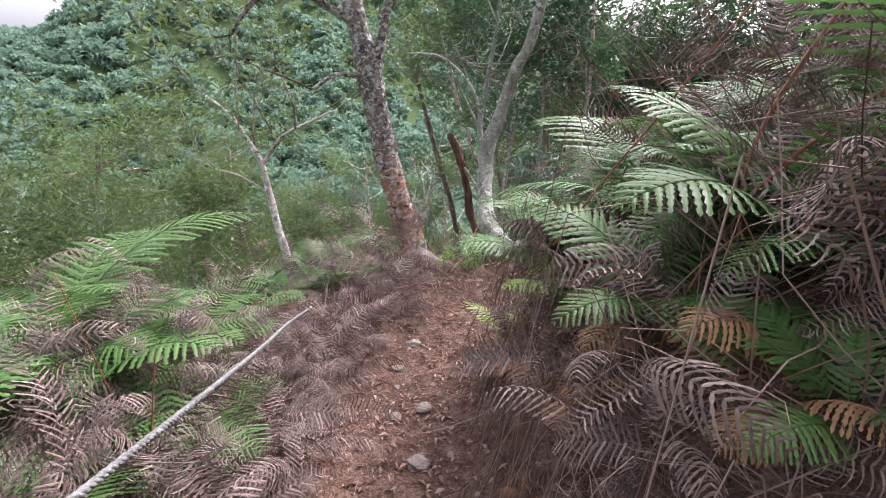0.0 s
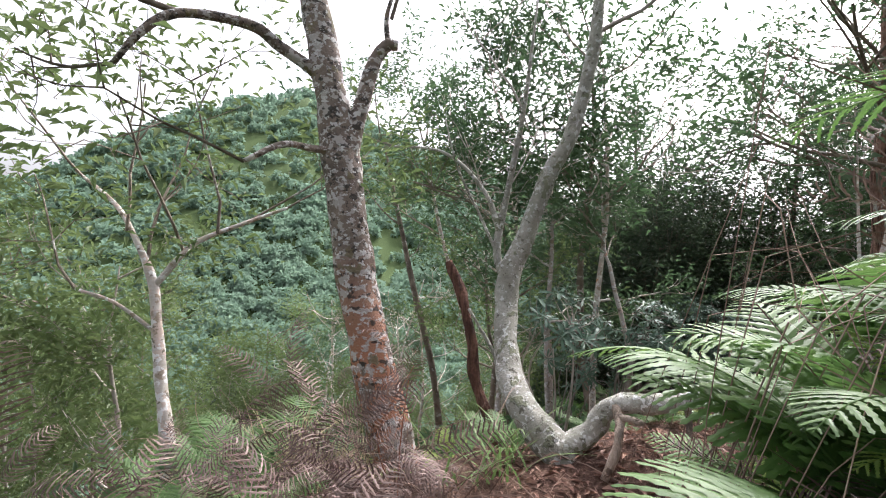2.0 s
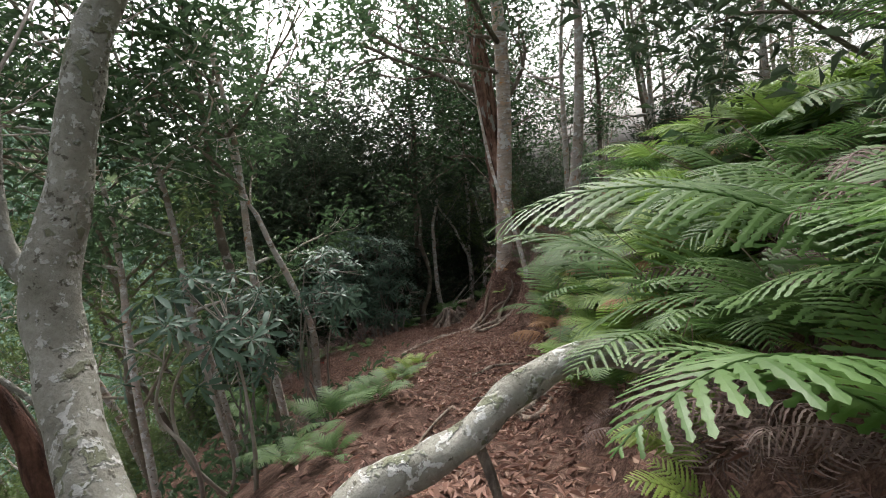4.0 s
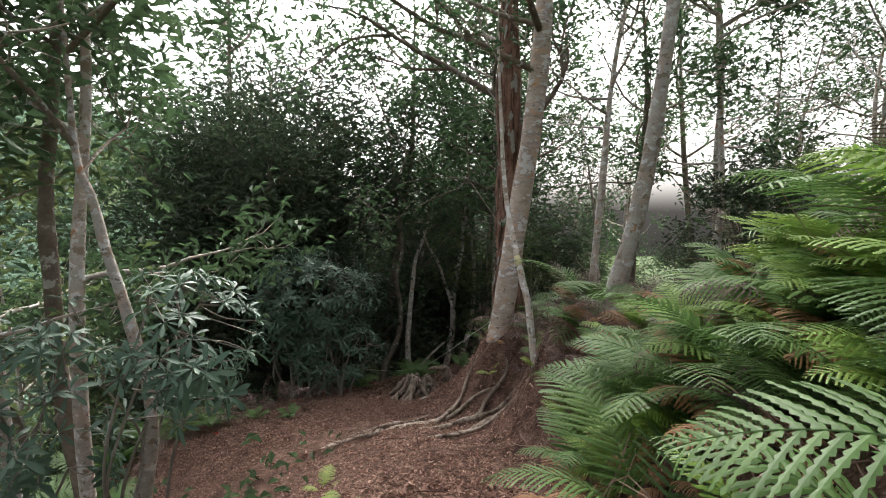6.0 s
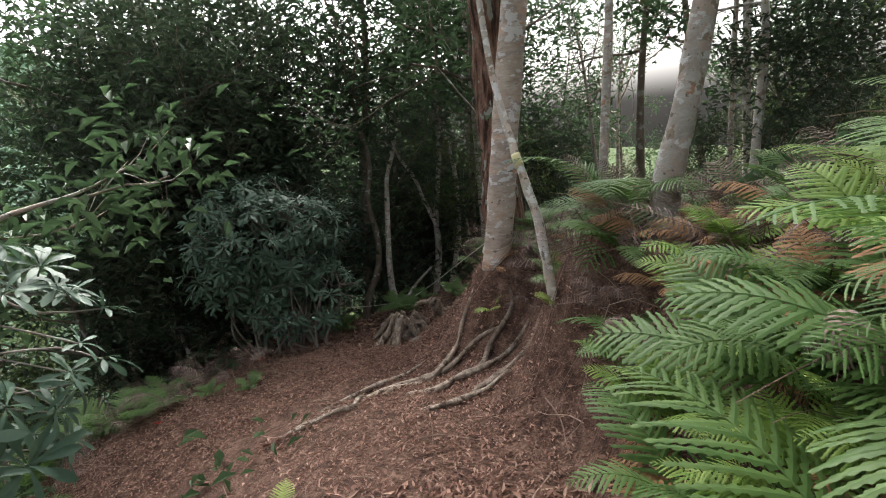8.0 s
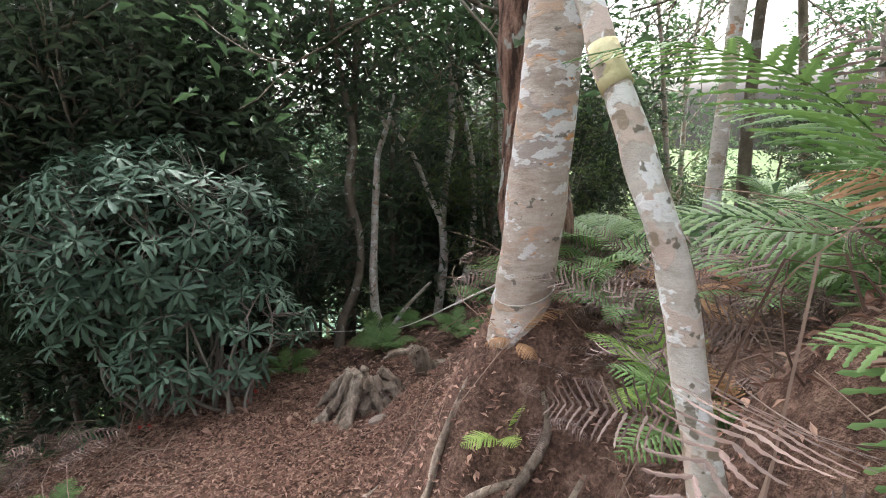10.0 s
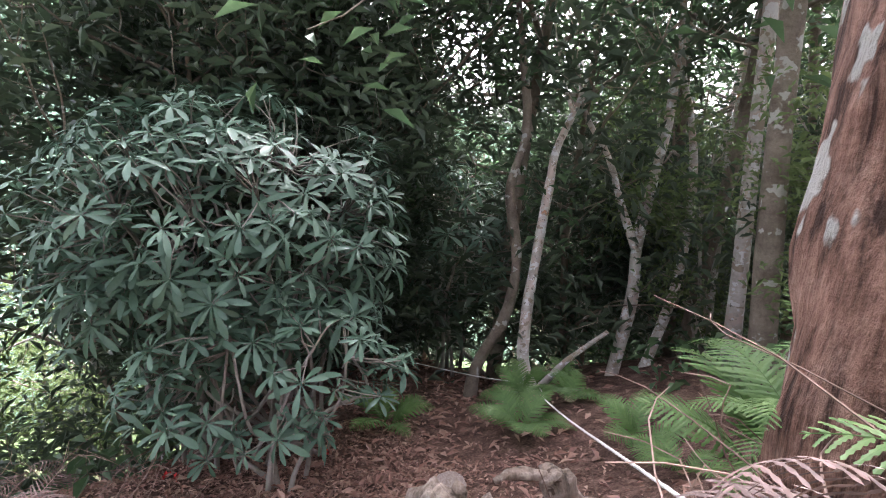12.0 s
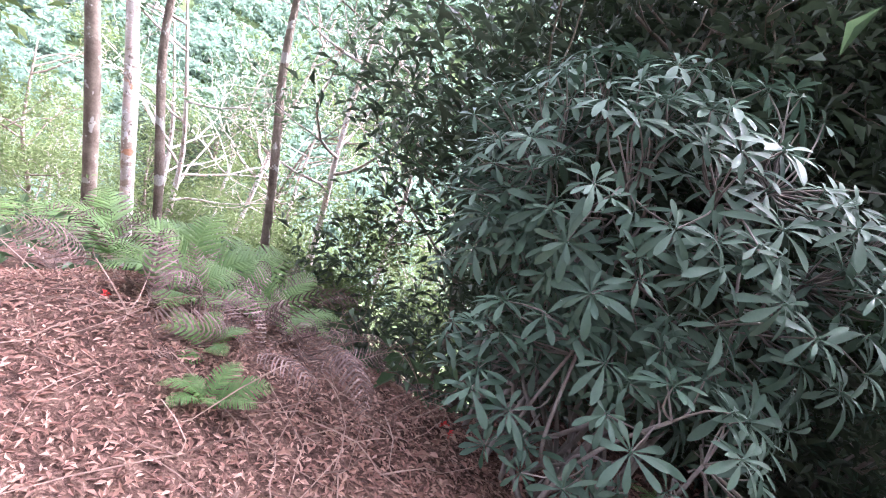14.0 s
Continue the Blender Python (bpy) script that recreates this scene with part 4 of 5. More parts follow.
def rosette_mesh(count, L, openness):
    h = Heap()
    for k in range(count):
        a = k * 2.39996 + RNG.uniform(-0.2, 0.2)
        e = openness + RNG.uniform(-0.3, 0.3) + (0.5 if k < 3 else 0)
        along = unit(np.array([math.cos(a) * math.cos(e), math.sin(a) * math.cos(e), math.sin(e)]))
        up = unit(np.array([0, 0, 1.0]) - along * along[2] + RNG.normal(0, 0.1, 3))
        ln = L * RNG.uniform(0.75, 1.1) * (0.7 if k < 3 else 1)
        blade(h, along * 0.012, along, up, ln, ln * RNG.uniform(0.21, 0.26), RNG.uniform(0.15, 0.6))
    tube(h, [(0, 0, -0.06), (0, 0, 0.015)], [0.005, 0.006], 5)
    return h.mesh("leaf_rosette", M_ROSETTE, smooth=True)


ROSETTES = [rosette_mesh(11, 0.21, 0.15), rosette_mesh(9, 0.2, 0.0), rosette_mesh(12, 0.19, 0.35), rosette_mesh(10, 0.22, -0.2), rosette_mesh(8, 0.16, 0.2)]


def rosette_bush(label, foot, crown, reach, count, stems, size=1.0, facing=(0, -1, 0.3)):
    """A bush: stems from the foot into an ellipsoid crown whose shell carries leaf rosettes."""
    foot = np.array([foot[0], foot[1], hz(*foot)])
    ob = tagged(new("rosette_bush"), label, "bush", "broad-leaved bushes")
    ob.location = foot
    crown, reach = np.array(crown), np.array(reach)
    ends, h = [], Heap()
    for k in range(stems):
        d = spread(1, 0.9)[0]
        q = crown + d * reach * 0.65
        st = foot + np.array([RNG.uniform(-0.45, 0.45) * reach[0], RNG.uniform(-0.3, 0.3), -0.06])
        st[2] = hz(st[0], st[1]) - 0.05
        m1 = st * 0.6 + q * 0.4 + RNG.normal(0, 0.1, 3)
        tube(h, [st, m1, (m1 + q) / 2 + RNG.normal(0, 0.08, 3), q], [0.024 * size, 0.018 * size, 0.013 * size, 0.007], 7, 14, 0.06)
        for u in (0.3, 0.45, 0.6, 0.7, 0.8, 0.9, 1.0):
            ends.append(m1 * (1 - u) + q * u)
    ends = np.array(ends)
    face = unit(np.array(facing, float))
    for k in range(count):
        d = spread(1, 1.0)[0]
        if d @ face < -0.25:
            d = d - 1.6 * (d @ face) * face
        q = crown + unit(d) * reach * RNG.uniform(0.62, 1.05)
        g = hz(q[0], q[1]) + 0.1
        if q[2] < g:
            q[2] = g + RNG.uniform(0, 0.15)
        e = ends[np.argmin(np.linalg.norm(ends - q, axis=1))]
        tube(h, [e, (e + q) / 2 + RNG.normal(0, 0.03, 3), q], [0.005, 0.003], 4, 5, cap=False)
        axis = Vector(unit(d * 0.6 + np.array([0, 0, 0.75]) + RNG.normal(0, 0.25, 3)).tolist())
        m = Matrix.Translation(Vector((q - foot).tolist())) @ axis.to_track_quat("Z", "Y").to_matrix().to_4x4() @ pose(0, 0, 0, 0, 0, RNG.uniform(0, 360)) @ Matrix.Scale(size * RNG.uniform(0.75, 1.15), 4)
        part("leaf_rosette", ROSETTES[RNG.integers(len(ROSETTES))], ob, "", m)
    part("stem", h.mesh("stem", M_TWIG, foot, True), ob)
    return ob


rosette_bush("big dark evergreen bush with leathery leaf rosettes", (5.4, 11.55), (5.30, 11.56, -0.42), (1.0, 0.66, 0.78), 380, 30, 0.66)
rosette_bush("low evergreen bush with leathery leaf rosettes", (5.55, 11.15), (5.5, 11.05, -1.05), (0.7, 0.36, 0.4), 70, 8, 0.64)
rosette_bush("low evergreen bush with pale green leaf rosettes", (2.5, 8.1), (2.75, 7.95, 0.2), (0.42, 0.42, 0.42), 62, 6, 0.56)
rosette_bush("evergreen bush with leaf rosettes below the trail", (2.0, 8.5), (2.1, 8.35, -0.15), (0.5, 0.45, 0.6), 66, 7, 0.62)
rosette_bush("small evergreen bush with leaf rosettes", (1.15, 6.6), (1.2, 6.5, 0.45), (0.5, 0.4, 0.35), 30, 4, 0.7)
rosette_bush("dark evergreen bush with leaf rosettes behind the path", (7.4, 13.6), (7.4, 13.6, -1.0), (0.9, 0.7, 0.8), 60, 6)

# ---- ferns ----
RNG = np.random.default_rng(21)


def frond_mesh(name, material, L, pairs, spreadw, teeth, arch, droop, narrow=0.5, curl=0.0, tip=0.0, solid=0.6):
    """A fern frond along +Y: an arched midrib and two rows of toothed leaflets."""
    h = Heap()
    n = 22
    t = np.linspace(0, 1, n)
    ang = radians(arch) - radians(droop) * t ** 1.3 - radians(tip) * np.clip(t - 0.75, 0, 1) * 4
    step = L / (n - 1)
    y = np.concatenate([[0], np.cumsum(np.cos(ang[:-1]) * step)])
    z = np.concatenate([[0], np.cumsum(np.sin(ang[:-1]) * step)])
    x = 0.03 * L * np.sin(t * 2.6 + RNG.uniform(0, 6))
    line = np.stack([x, y, z], 1)
    tube(h, line, [0.0035, 0.0012], 4, cap=False)
    for k in range(pairs):
        u = 0.2 + 0.8 * (k + 0.5) / pairs
        i = min(int(u * (n - 1)), n - 2)
        fr = u * (n - 1) - i
        p = line[i] * (1 - fr) + line[i + 1] * fr
        tg = unit(line[i + 1] - line[i])
        prof = math.sin(math.pi * min(1, (u - 0.12) / 0.88) ** 0.75) ** 0.8 if u < 0.98 else 0.08
        pl = spreadw * max(prof, 0.05)
        for sgn in (-1, 1):
            a = radians(72 - 26 * u) + RNG.normal(0, 0.05)
            nrm = unit(np.cross(np.array([1.0, 0, 0]), tg))
            d0 = unit(np.array([sgn * math.sin(a), 0, 0]) + tg * math.cos(a) + nrm * 0.05)
            m = teeth
            uu = np.linspace(0, 1, m + 1)
            bend = -(0.16 + RNG.uniform(0, 0.12) + curl * RNG.uniform(0.5, 1.2)) * uu ** 2 * pl
            mid = p + d0 * (uu * pl)[:, None] * (1 - 0.25 * curl * uu[:, None]) + nrm * bend[:, None] + tg * (curl * 0.35 * pl * uu ** 3)[:, None]
            w = narrow * 0.2 * pl * (1 - uu[:-1] * 0.75) + 0.002
            cross = unit(tg - d0 * (tg @ d0))
            v, f = [mid], []
            cmid = (mid[:-1] * 0.45 + mid[1:] * 0.55)
            up_t = cmid + cross * w[:, None] + d0 * w[:, None] * 0.35 - nrm * w[:, None] * 0.25
            dn_t = cmid - cross * w[:, None] + d0 * w[:, None] * 0.35 - nrm * w[:, None] * 0.25
            wv = solid * np.append(w, 0.0)[:, None]
            up_v, dn_v = mid + cross * wv - nrm * wv * 0.25, mid - cross * wv - nrm * wv * 0.25
            v = np.concatenate([mid, up_t, dn_t])
            q = np.arange(m)[:, None]
            f = [np.hstack([q, q + 1, q + m + 1]), np.hstack([q + 1, q, q + 2 * m + 1])]
            if solid:
                v = np.concatenate([v, up_v, dn_v])
                uv, dv = 3 * m + 1, 4 * m + 2
                f += [np.hstack([q, q + m + 1, q + uv]), np.hstack([q + 1, q + uv + 1, q + m + 1]), np.hstack([q, q + dv, q + 2 * m + 1]), np.hstack([q + 1, q + 2 * m + 1, q + dv + 1])]
            f = np.concatenate(f)
            h.add(v, f)
    return h.mesh(name, material)


FR_GREEN = [frond_mesh("frond", M_FERN, 0.75, 20, 0.19, 5, 62, 75, 0.42), frond_mesh("frond", M_FERN, 0.7, 19, 0.17, 5, 50, 85, 0.42), frond_mesh("frond", M_FERN, 0.85, 21, 0.21, 5, 70, 105, 0.40), frond_mesh("frond", M_FERN, 0.6, 17, 0.15, 5, 40, 55, 0.45)]
FR_LIGHT = [frond_mesh("frond", M_FERN_L, 0.7, 20, 0.18, 5, 66, 80, 0.42), frond_mesh("frond", M_FERN_L, 0.6, 18, 0.16, 5, 52, 78, 0.42), frond_mesh("frond", M_FERN_L, 0.8, 21, 0.19, 5, 74, 100, 0.40)]
FR_YOUNG = [frond_mesh("frond", M_FERN_Y, 0.5, 15, 0.14, 6, 55, 60, 0.46), frond_mesh("frond", M_FERN_Y, 0.42, 14, 0.13, 6, 40, 70, 0.46)]
FR_DEAD = [frond_mesh("frond", M_FERN_D, 0.7, 20, 0.11, 4, 70, 80, 0.20, 0.25, 40, 0.5), frond_mesh("frond", M_FERN_D, 0.6, 19, 0.09, 4, 45, 50, 0.21, -0.7, 90, 0.5), frond_mesh("frond", M_FERN_D, 0.6, 19, 0.10, 4, 85, 110, 0.20, 0.5, 60, 0.5), frond_mesh("frond", M_FERN_D, 0.5, 16, 0.12, 4, 30, 60, 0.20, -0.4, 60, 0.5)]
FR_RUST = [frond_mesh("frond", M_FERN_R, 0.6, 18, 0.16, 5, 55, 85, 0.36, 0.3), frond_mesh("frond", M_FERN_R, 0.5, 17, 0.14, 5, 35, 70, 0.36, 0.4)]
FR_BIG = [frond_mesh("frond", M_FERN, 1.05, 24, 0.26, 8, 60, 90, 0.28, solid=0.45), frond_mesh("frond", M_FERN, 0.95, 23, 0.24, 8, 48, 85, 0.28, solid=0.45)]


def fern(name, label, fronds, count, fan=360, tilt=(-8, 14), scales=(0.7, 1.1), group="ferns"):
    ob = tagged(new(name), label, "fern", group)
    for k in range(count):
        part("frond", fronds[RNG.integers(len(fronds))], ob, "", pose(RNG.uniform(-0.02, 0.02), RNG.uniform(-0.02, 0.02), 0, RNG.uniform(*tilt), RNG.uniform(-15, 15), (k + RNG.uniform(-0.3, 0.3)) * fan / count) @ Matrix.Scale(RNG.uniform(*scales), 4))
    return ob


FERNS = {
    "g": [fern("green_fern", "green bracken-like fern with arching fronds", FR_GREEN, 7) for _ in range(3)],
    "b": [fern("large_fern", "large green fern with long hanging fronds", FR_BIG, 6) for _ in range(2)],
    "l": [fern("light_fern", "light green fern with upright arching fronds", FR_LIGHT, 8) for _ in range(3)],
    "y": [fern("young_fern", "small bright yellow-green young fern", FR_YOUNG, 4) for _ in range(2)],
    "d": [fern("withered_fern", "withered grey-brown curled fern", FR_DEAD, 5, 360, (-35, 25)) for _ in range(3)],
    "r": [fern("rusty_fern", "dry rust-brown fern on the bank", FR_RUST, 5) for _ in range(2)],
}
for k, (key, lst) in enumerate(FERNS.items()):
    for j, f0 in enumerate(lst):
        x, y = beside(-4.5 + 0.3 * j, 1.0 + 0.35 * k)
        f0.location = (x, y, hz(x, y))


def put_fern(key, x, y, size=1.0, turn=None, lift=0.0, tilt=8.0):
    src = FERNS[key][RNG.integers(len(FERNS[key]))]
    ob = copy_thing(src, pose(x, y, hz(x, y) - 0.02 + lift, RNG.uniform(-tilt, tilt), RNG.uniform(-tilt, tilt), RNG.uniform(0, 360) if turn is None else turn))
    ob.scale = (size, size, size)
    return ob


def fern_strip(keys, count, s_range, d_range, sizes=(0.7, 1.1)):
    for _ in range(count):
        x, y = beside(RNG.uniform(*s_range), RNG.uniform(*d_range))
        key = keys[RNG.integers(len(keys))]
        sz = RNG.uniform(*sizes)
        if off_trail(x, y) < 0.22 + (0.32 if key in "dy" else 0.5) * sz:
            continue
        put_fern(key, x, y, sz)


# bank of the first stretch
fern_strip("ddrd", 56, (0.7, 2.0), (0.62, 1.5), (0.45, 0.8))
fern_strip("gblg", 34, (1.0, 3.4), (1.1, 2.2), (0.75, 1.1))
fern_strip("ggyd", 30, (2.1, 4.4), (0.6, 1.5), (0.65, 0.95))
fern_strip("dddd", 64, (0.6, 4.0), (-1.7, -0.62), (0.45, 0.8))
fern_strip("bgb", 18, (1.5, 2.8), (-2.6, -1.3), (0.9, 1.15))
fern_strip("gbgb", 16, (2.4, 4.2), (-2.6, -1.3), (0.6, 0.9))
fern_strip("gy", 12, (3.6, 5.2), (-1.9, -0.9), (0.4, 0.6))
# fern bank of the second stretch
fern_strip("lgdrbll", 64, (4.6, 8.4), (0.8, 2.0), (0.65, 1.0))
fern_strip("lglb", 46, (4.4, 9.0), (1.7, 3.8), (0.85, 1.2))
fern_strip("ldygrl", 80, (5.2, 9.2), (0.5, 1.35), (0.42, 0.7))
fern_strip("rddg", 26, (7.6, 10.6), (0.55, 1.5), (0.4, 0.7))
fern_strip("dygd", 44, (3.7, 5.4), (0.5, 1.4), (0.42, 0.75))
fern_strip("gyd", 12, (6.2, 9.2), (-1.5, -0.8), (0.3, 0.55))
# round the rope tree
fern_strip("ddr", 22, (8.9, 11.0), (0.75, 1.5), (0.4, 0.65))
fern_strip("gdgd", 46, (9.0, 13.0), (1.2, 4.0), (0.6, 0.95))
fern_strip("g", 9, (12.5, 16.0), (0.4, 1.4), (0.35, 0.6))
for key, x, y, sz in (("b", 6.12, 7.37, 1.1), ("b", 5.80, 7.34, 0.9), ("y", 5.24, 7.50, 0.42), ("y", 5.72, 8.42, 0.5), ("g", 6.50, 8.62, 0.75), ("y", 3.21, 7.24, 0.6), ("y", 2.90, 6.97, 0.5), ("r", 4.02, 6.24, 0.85), ("g", 4.23, 6.34, 0.8),
                      ("b", 3.68, 5.75, 0.9), ("g", 4.37, 6.10, 0.9), ("y", 0.62, 2.40, 0.95), ("y", 0.72, 2.15, 0.9), ("y", 0.50, 3.00, 0.8), ("g", 0.72, 2.57, 0.9), ("g", 0.89, 2.82, 1.0), ("b", 1.86, 3.50, 1.1), ("b", 1.57, 3.40, 0.9), ("b", 2.12, 4.02, 1.0),
                      ("y", 1.52, 3.80, 0.6), ("b", -1.5, 1.55, 1.05), ("b", -1.75, 2.05, 1.25), ("b", -1.45, 2.3, 1.15), ("b", -2.1, 2.5, 1.25), ("d", -0.95, 1.2, 1.0), ("d", -0.8, 1.5, 0.9), ("y", -0.58, 1.45, 0.35), ("d", 5.82, 8.32, 0.5), ("d", 6.1, 8.25, 0.5), ("r", 5.88, 8.5, 0.4), ("d", 5.95, 8.3, 0.45), ("d", 6.25, 8.35, 0.5), ("g", 0.90, 0.85, 0.5), ("d", -0.75, 0.95, 0.7), ("g", 0.85, 1.45, 0.9), ("b", 1.24, 1.64, 1.1), ("b", 1.0, 1.95, 1.05), ("b", 1.5, 1.3, 1.1),
                      ("b", 7.12, 9.33, 0.8), ("g", 6.90, 9.50, 0.6), ("g", 3.86, 11.1, 0.6), ("g", 3.66, 10.60, 0.5), ("g", 4.08, 10.42, 0.3), ("g", 2.37, 12.10, 0.9), ("y", 0.96, 11.87, 0.9)):
    put_fern(key, x, y, sz)
for _ in range(150):
    x, y = RNG.uniform(3.2, 6.4), RNG.uniform(4.6, 7.0)
    if off_trail(x, y) > 1.05 and math.hypot(x - 4.8, y - 7.2) > 1.5 and math.hypot(x - 5.4, y - 7.45) > 0.4:
        put_fern("lybrld"[RNG.integers(6)], x, y, RNG.uniform(0.7, 0.95), tilt=12.0)
for _ in range(34):
    x, y = beside(RNG.uniform(6.3, 8.6), RNG.uniform(0.95, 1.7))
    put_fern("llblr"[RNG.integers(5)], x, y, RNG.uniform(0.6, 0.85), tilt=14.0)
for x, y, size in ((-1.12, 1.2, 0.75), (-1.2, 1.6, 0.85), (-1.1, 1.95, 0.8), (-1.3, 2.3, 0.9), (-1.35, 0.95, 0.8)):
    put_fern("b", x, y, size)
fern_strip("ddd", 60, (0.5, 3.2), (-0.78, -0.4), (0.3, 0.5))
fern_strip("ddr", 30, (0.8, 3.2), (0.4, 0.75), (0.3, 0.5))
for x, y, key, size in ((5.0, 7.0, "l", 0.55), (4.7, 6.72, "l", 0.6), (5.35, 7.1, "g", 0.6), (4.95, 6.55, "l", 0.7), (4.45, 6.5, "r", 0.5), (5.75, 7.75, "g", 0.55), (5.65, 7.2, "b", 0.6), (4.6, 6.3, "l", 0.75), (6.3, 8.2, "g", 0.6), (6.0, 7.95, "l", 0.55), (5.95, 7.32, "b", 0.9), (5.62, 7.25, "d", 0.5), (5.78, 7.48, "d", 0.5), (5.55, 7.75, "d", 0.45), (5.85, 7.7, "r", 0.45)):
    put_fern(key, x, y, size)
# by the far litter slope
for x, y, k, sz in ((4.1, 10.9, "d", 0.7), (3.8, 10.6, "d", 0.8), (3.4, 10.9, "g", 0.8), (3.1, 10.4, "d", 0.8), (3.2, 11.4, "g", 1.0), (2.7, 11.0, "g", 1.0), (3.6, 11.6, "d", 0.8), (4.4, 11.5, "d", 0.7), (2.5, 10.2, "g", 0.9), (4.35, 10.2, "g", 0.3), (6.21, 11.72, "g", 0.62), (5.1, 11.35, "d", 0.5)):
    put_fern(k, x, y, sz)

# ---- ground litter ----


def litter(heap, count, pick, size=(0.035, 0.085), aspect=(0.25, 0.45)):
    xy = np.array([pick() for _ in range(count)])
    z = height(xy[:, 0], xy[:, 1])
    a = RNG.uniform(0, 6.28, count)
    tl = RNG.normal(0, 0.22, count)
    along = np.stack([np.cos(a), np.sin(a), tl], 1)
    L = RNG.uniform(*size, count)
    base = np.stack([xy[:, 0], xy[:, 1], z + RNG.uniform(0.003, 0.02, count)], 1)
    leaves(heap, base, along, L, L * RNG.uniform(*aspect, count), 0.2, 0.05)


def pick_trail(s0, s1, wl, wr):
    def f():
        return beside(RNG.uniform(s0, s1), RNG.triangular(-wl, 0, wr))
    return f


h = Heap()
litter(h, 2600, pick_trail(0.6, 4.5, 0.9, 0.7), (0.02, 0.06))
litter(h, 5200, pick_trail(4.2, 9.0, 1.3, 0.9))
litter(h, 17000, pick_trail(8.4, 13.5, 1.8, 1.1), (0.016, 0.048))
litter(h, 26000, lambda: (RNG.uniform(2.6, 6.4), RNG.uniform(9.4, 11.8)), (0.014, 0.04))
litter(h, 2500, pick_trail(12.5, 17, 1.6, 1.4), (0.04, 0.1))
tagged(new("fallen_leaves", h.mesh("fallen_leaves", M_LITTER)), "dry red-brown fallen leaves strewn over the trail", "leaf litter", kind="stuff")


def stems(heap, count, pick, length, radius, rise=0.5, sag=0.4):
    """Thin arching dry stems, tangled."""
    for _ in range(count):
        x, y = pick()
        z = hz(x, y)
        a, L = RNG.uniform(0, 6.28), RNG.uniform(*length)
        e = RNG.uniform(0.05, rise)
        p = np.array([x, y, z + RNG.uniform(-0.02, 0.03)])
        d = np.array([math.cos(a), math.sin(a), e])
        line = [p, p + d * L * 0.35 + RNG.normal(0, 0.04, 3), p + d * L * 0.7 + np.array([0, 0, -sag * L * 0.2]) + RNG.normal(0, 0.05, 3), p + d * L + np.array([0, 0, -sag * L * 0.55]) + RNG.normal(0, 0.05, 3)]
        for q in line[1:]:
            q[2] = max(q[2], z - 0.1)
            if off_trail(q[0], q[1]) < 0.4:
                q[2] = min(q[2], hz(q[0], q[1]) + 0.05)
        tube(heap, line, [radius * RNG.uniform(0.6, 1.3), radius * 0.4], 3, 7, cap=False)


def pick_band(s0, s1, d0, d1):
    def f():
        return beside(RNG.uniform(s0, s1), RNG.uniform(d0, d1))
    return f


h = Heap()
stems(h, 900, pick_band(0.4, 3.4, 0.45, 1.9), (0.3, 0.9), 0.0025, 1.4)
stems(h, 800, pick_band(0.5, 4.2, -1.6, -0.45), (0.25, 0.7), 0.003, 0.9)
stems(h, 260, pick_band(4.6, 8.6, 0.7, 2.2), (0.25, 0.7), 0.003, 1.0)
stems(h, 420, pick_band(8.6, 11.5, 0.4, 1.8), (0.2, 0.6), 0.003, 0.7)
stems(h, 240, lambda: (RNG.uniform(3.2, 5.0), RNG.uniform(9.9, 11.6)), (0.2, 0.6), 0.003, 0.6)
stems(h, 160, pick_band(4.5, 13.0, -1.6, 1.0), (0.15, 0.5), 0.004, 0.12)
tagged(new("dry_stems", h.mesh("dry_stems", M_DRY_STEM)), "tangled dry brown fern stems and twigs", "undergrowth", kind="stuff")


def dead_mass(heap, count, pick, lift):
    """Loose withered fronds, broken off and hanging over the banks."""
    base = [np.array([v.co[:] for v in me.vertices]) for me in FR_DEAD]
    polys = [[tuple(p.vertices) for p in me.polygons] for me in FR_DEAD]
    tri = [[f for f in pl if len(f) == 3] for pl in polys]
    for _ in range(count):
        k = RNG.integers(len(base))
        x, y = pick()
        m = np.array(pose(x, y, hz(x, y) + RNG.uniform(0, lift), RNG.uniform(-60, 40), RNG.uniform(-70, 70), RNG.uniform(0, 360)))
        sc = RNG.uniform(0.45, 0.9)
        heap.add(base[k] * sc @ m[:3, :3].T + m[:3, 3], tri[k])


h = Heap()
dead_mass(h, 260, pick_band(0.7, 2.1, 0.5, 1.5), 0.6)
dead_mass(h, 70, pick_band(2.1, 3.6, 0.5, 1.4), 0.4)
dead_mass(h, 330, pick_band(0.6, 3.8, -1.5, -0.5), 0.5)
dead_mass(h, 150, pick_band(0.9, 2.2, -1.7, -0.65), 0.45)
dead_mass(h, 160, pick_band(0.6, 3.2, -0.85, -0.42), 0.2)
dead_mass(h, 60, pick_band(5.0, 8.6, 0.8, 1.6), 0.35)
dead_mass(h, 150, pick_band(8.9, 11.2, 0.45, 1.6), 0.15)
dead_mass(h, 40, lambda: (RNG.uniform(3.2, 4.6), RNG.uniform(10.2, 11.4)), 0.2)
tagged(new("withered_fern_mass", h.mesh("withered_fern_mass", M_FERN_D)), "matted grey-brown withered fern fronds on the bank", "dead ferns", kind="stuff")

# low leafy plants over the slopes away from the trail
def wild_spot():
    while True:
        x, y = RNG.normal(4, 6), RNG.normal(7, 6)
        if off_trail(x, y) > 1.5 and not (2.8 < x < 6.5 and 9.2 < y < 11.3):
            return x, y


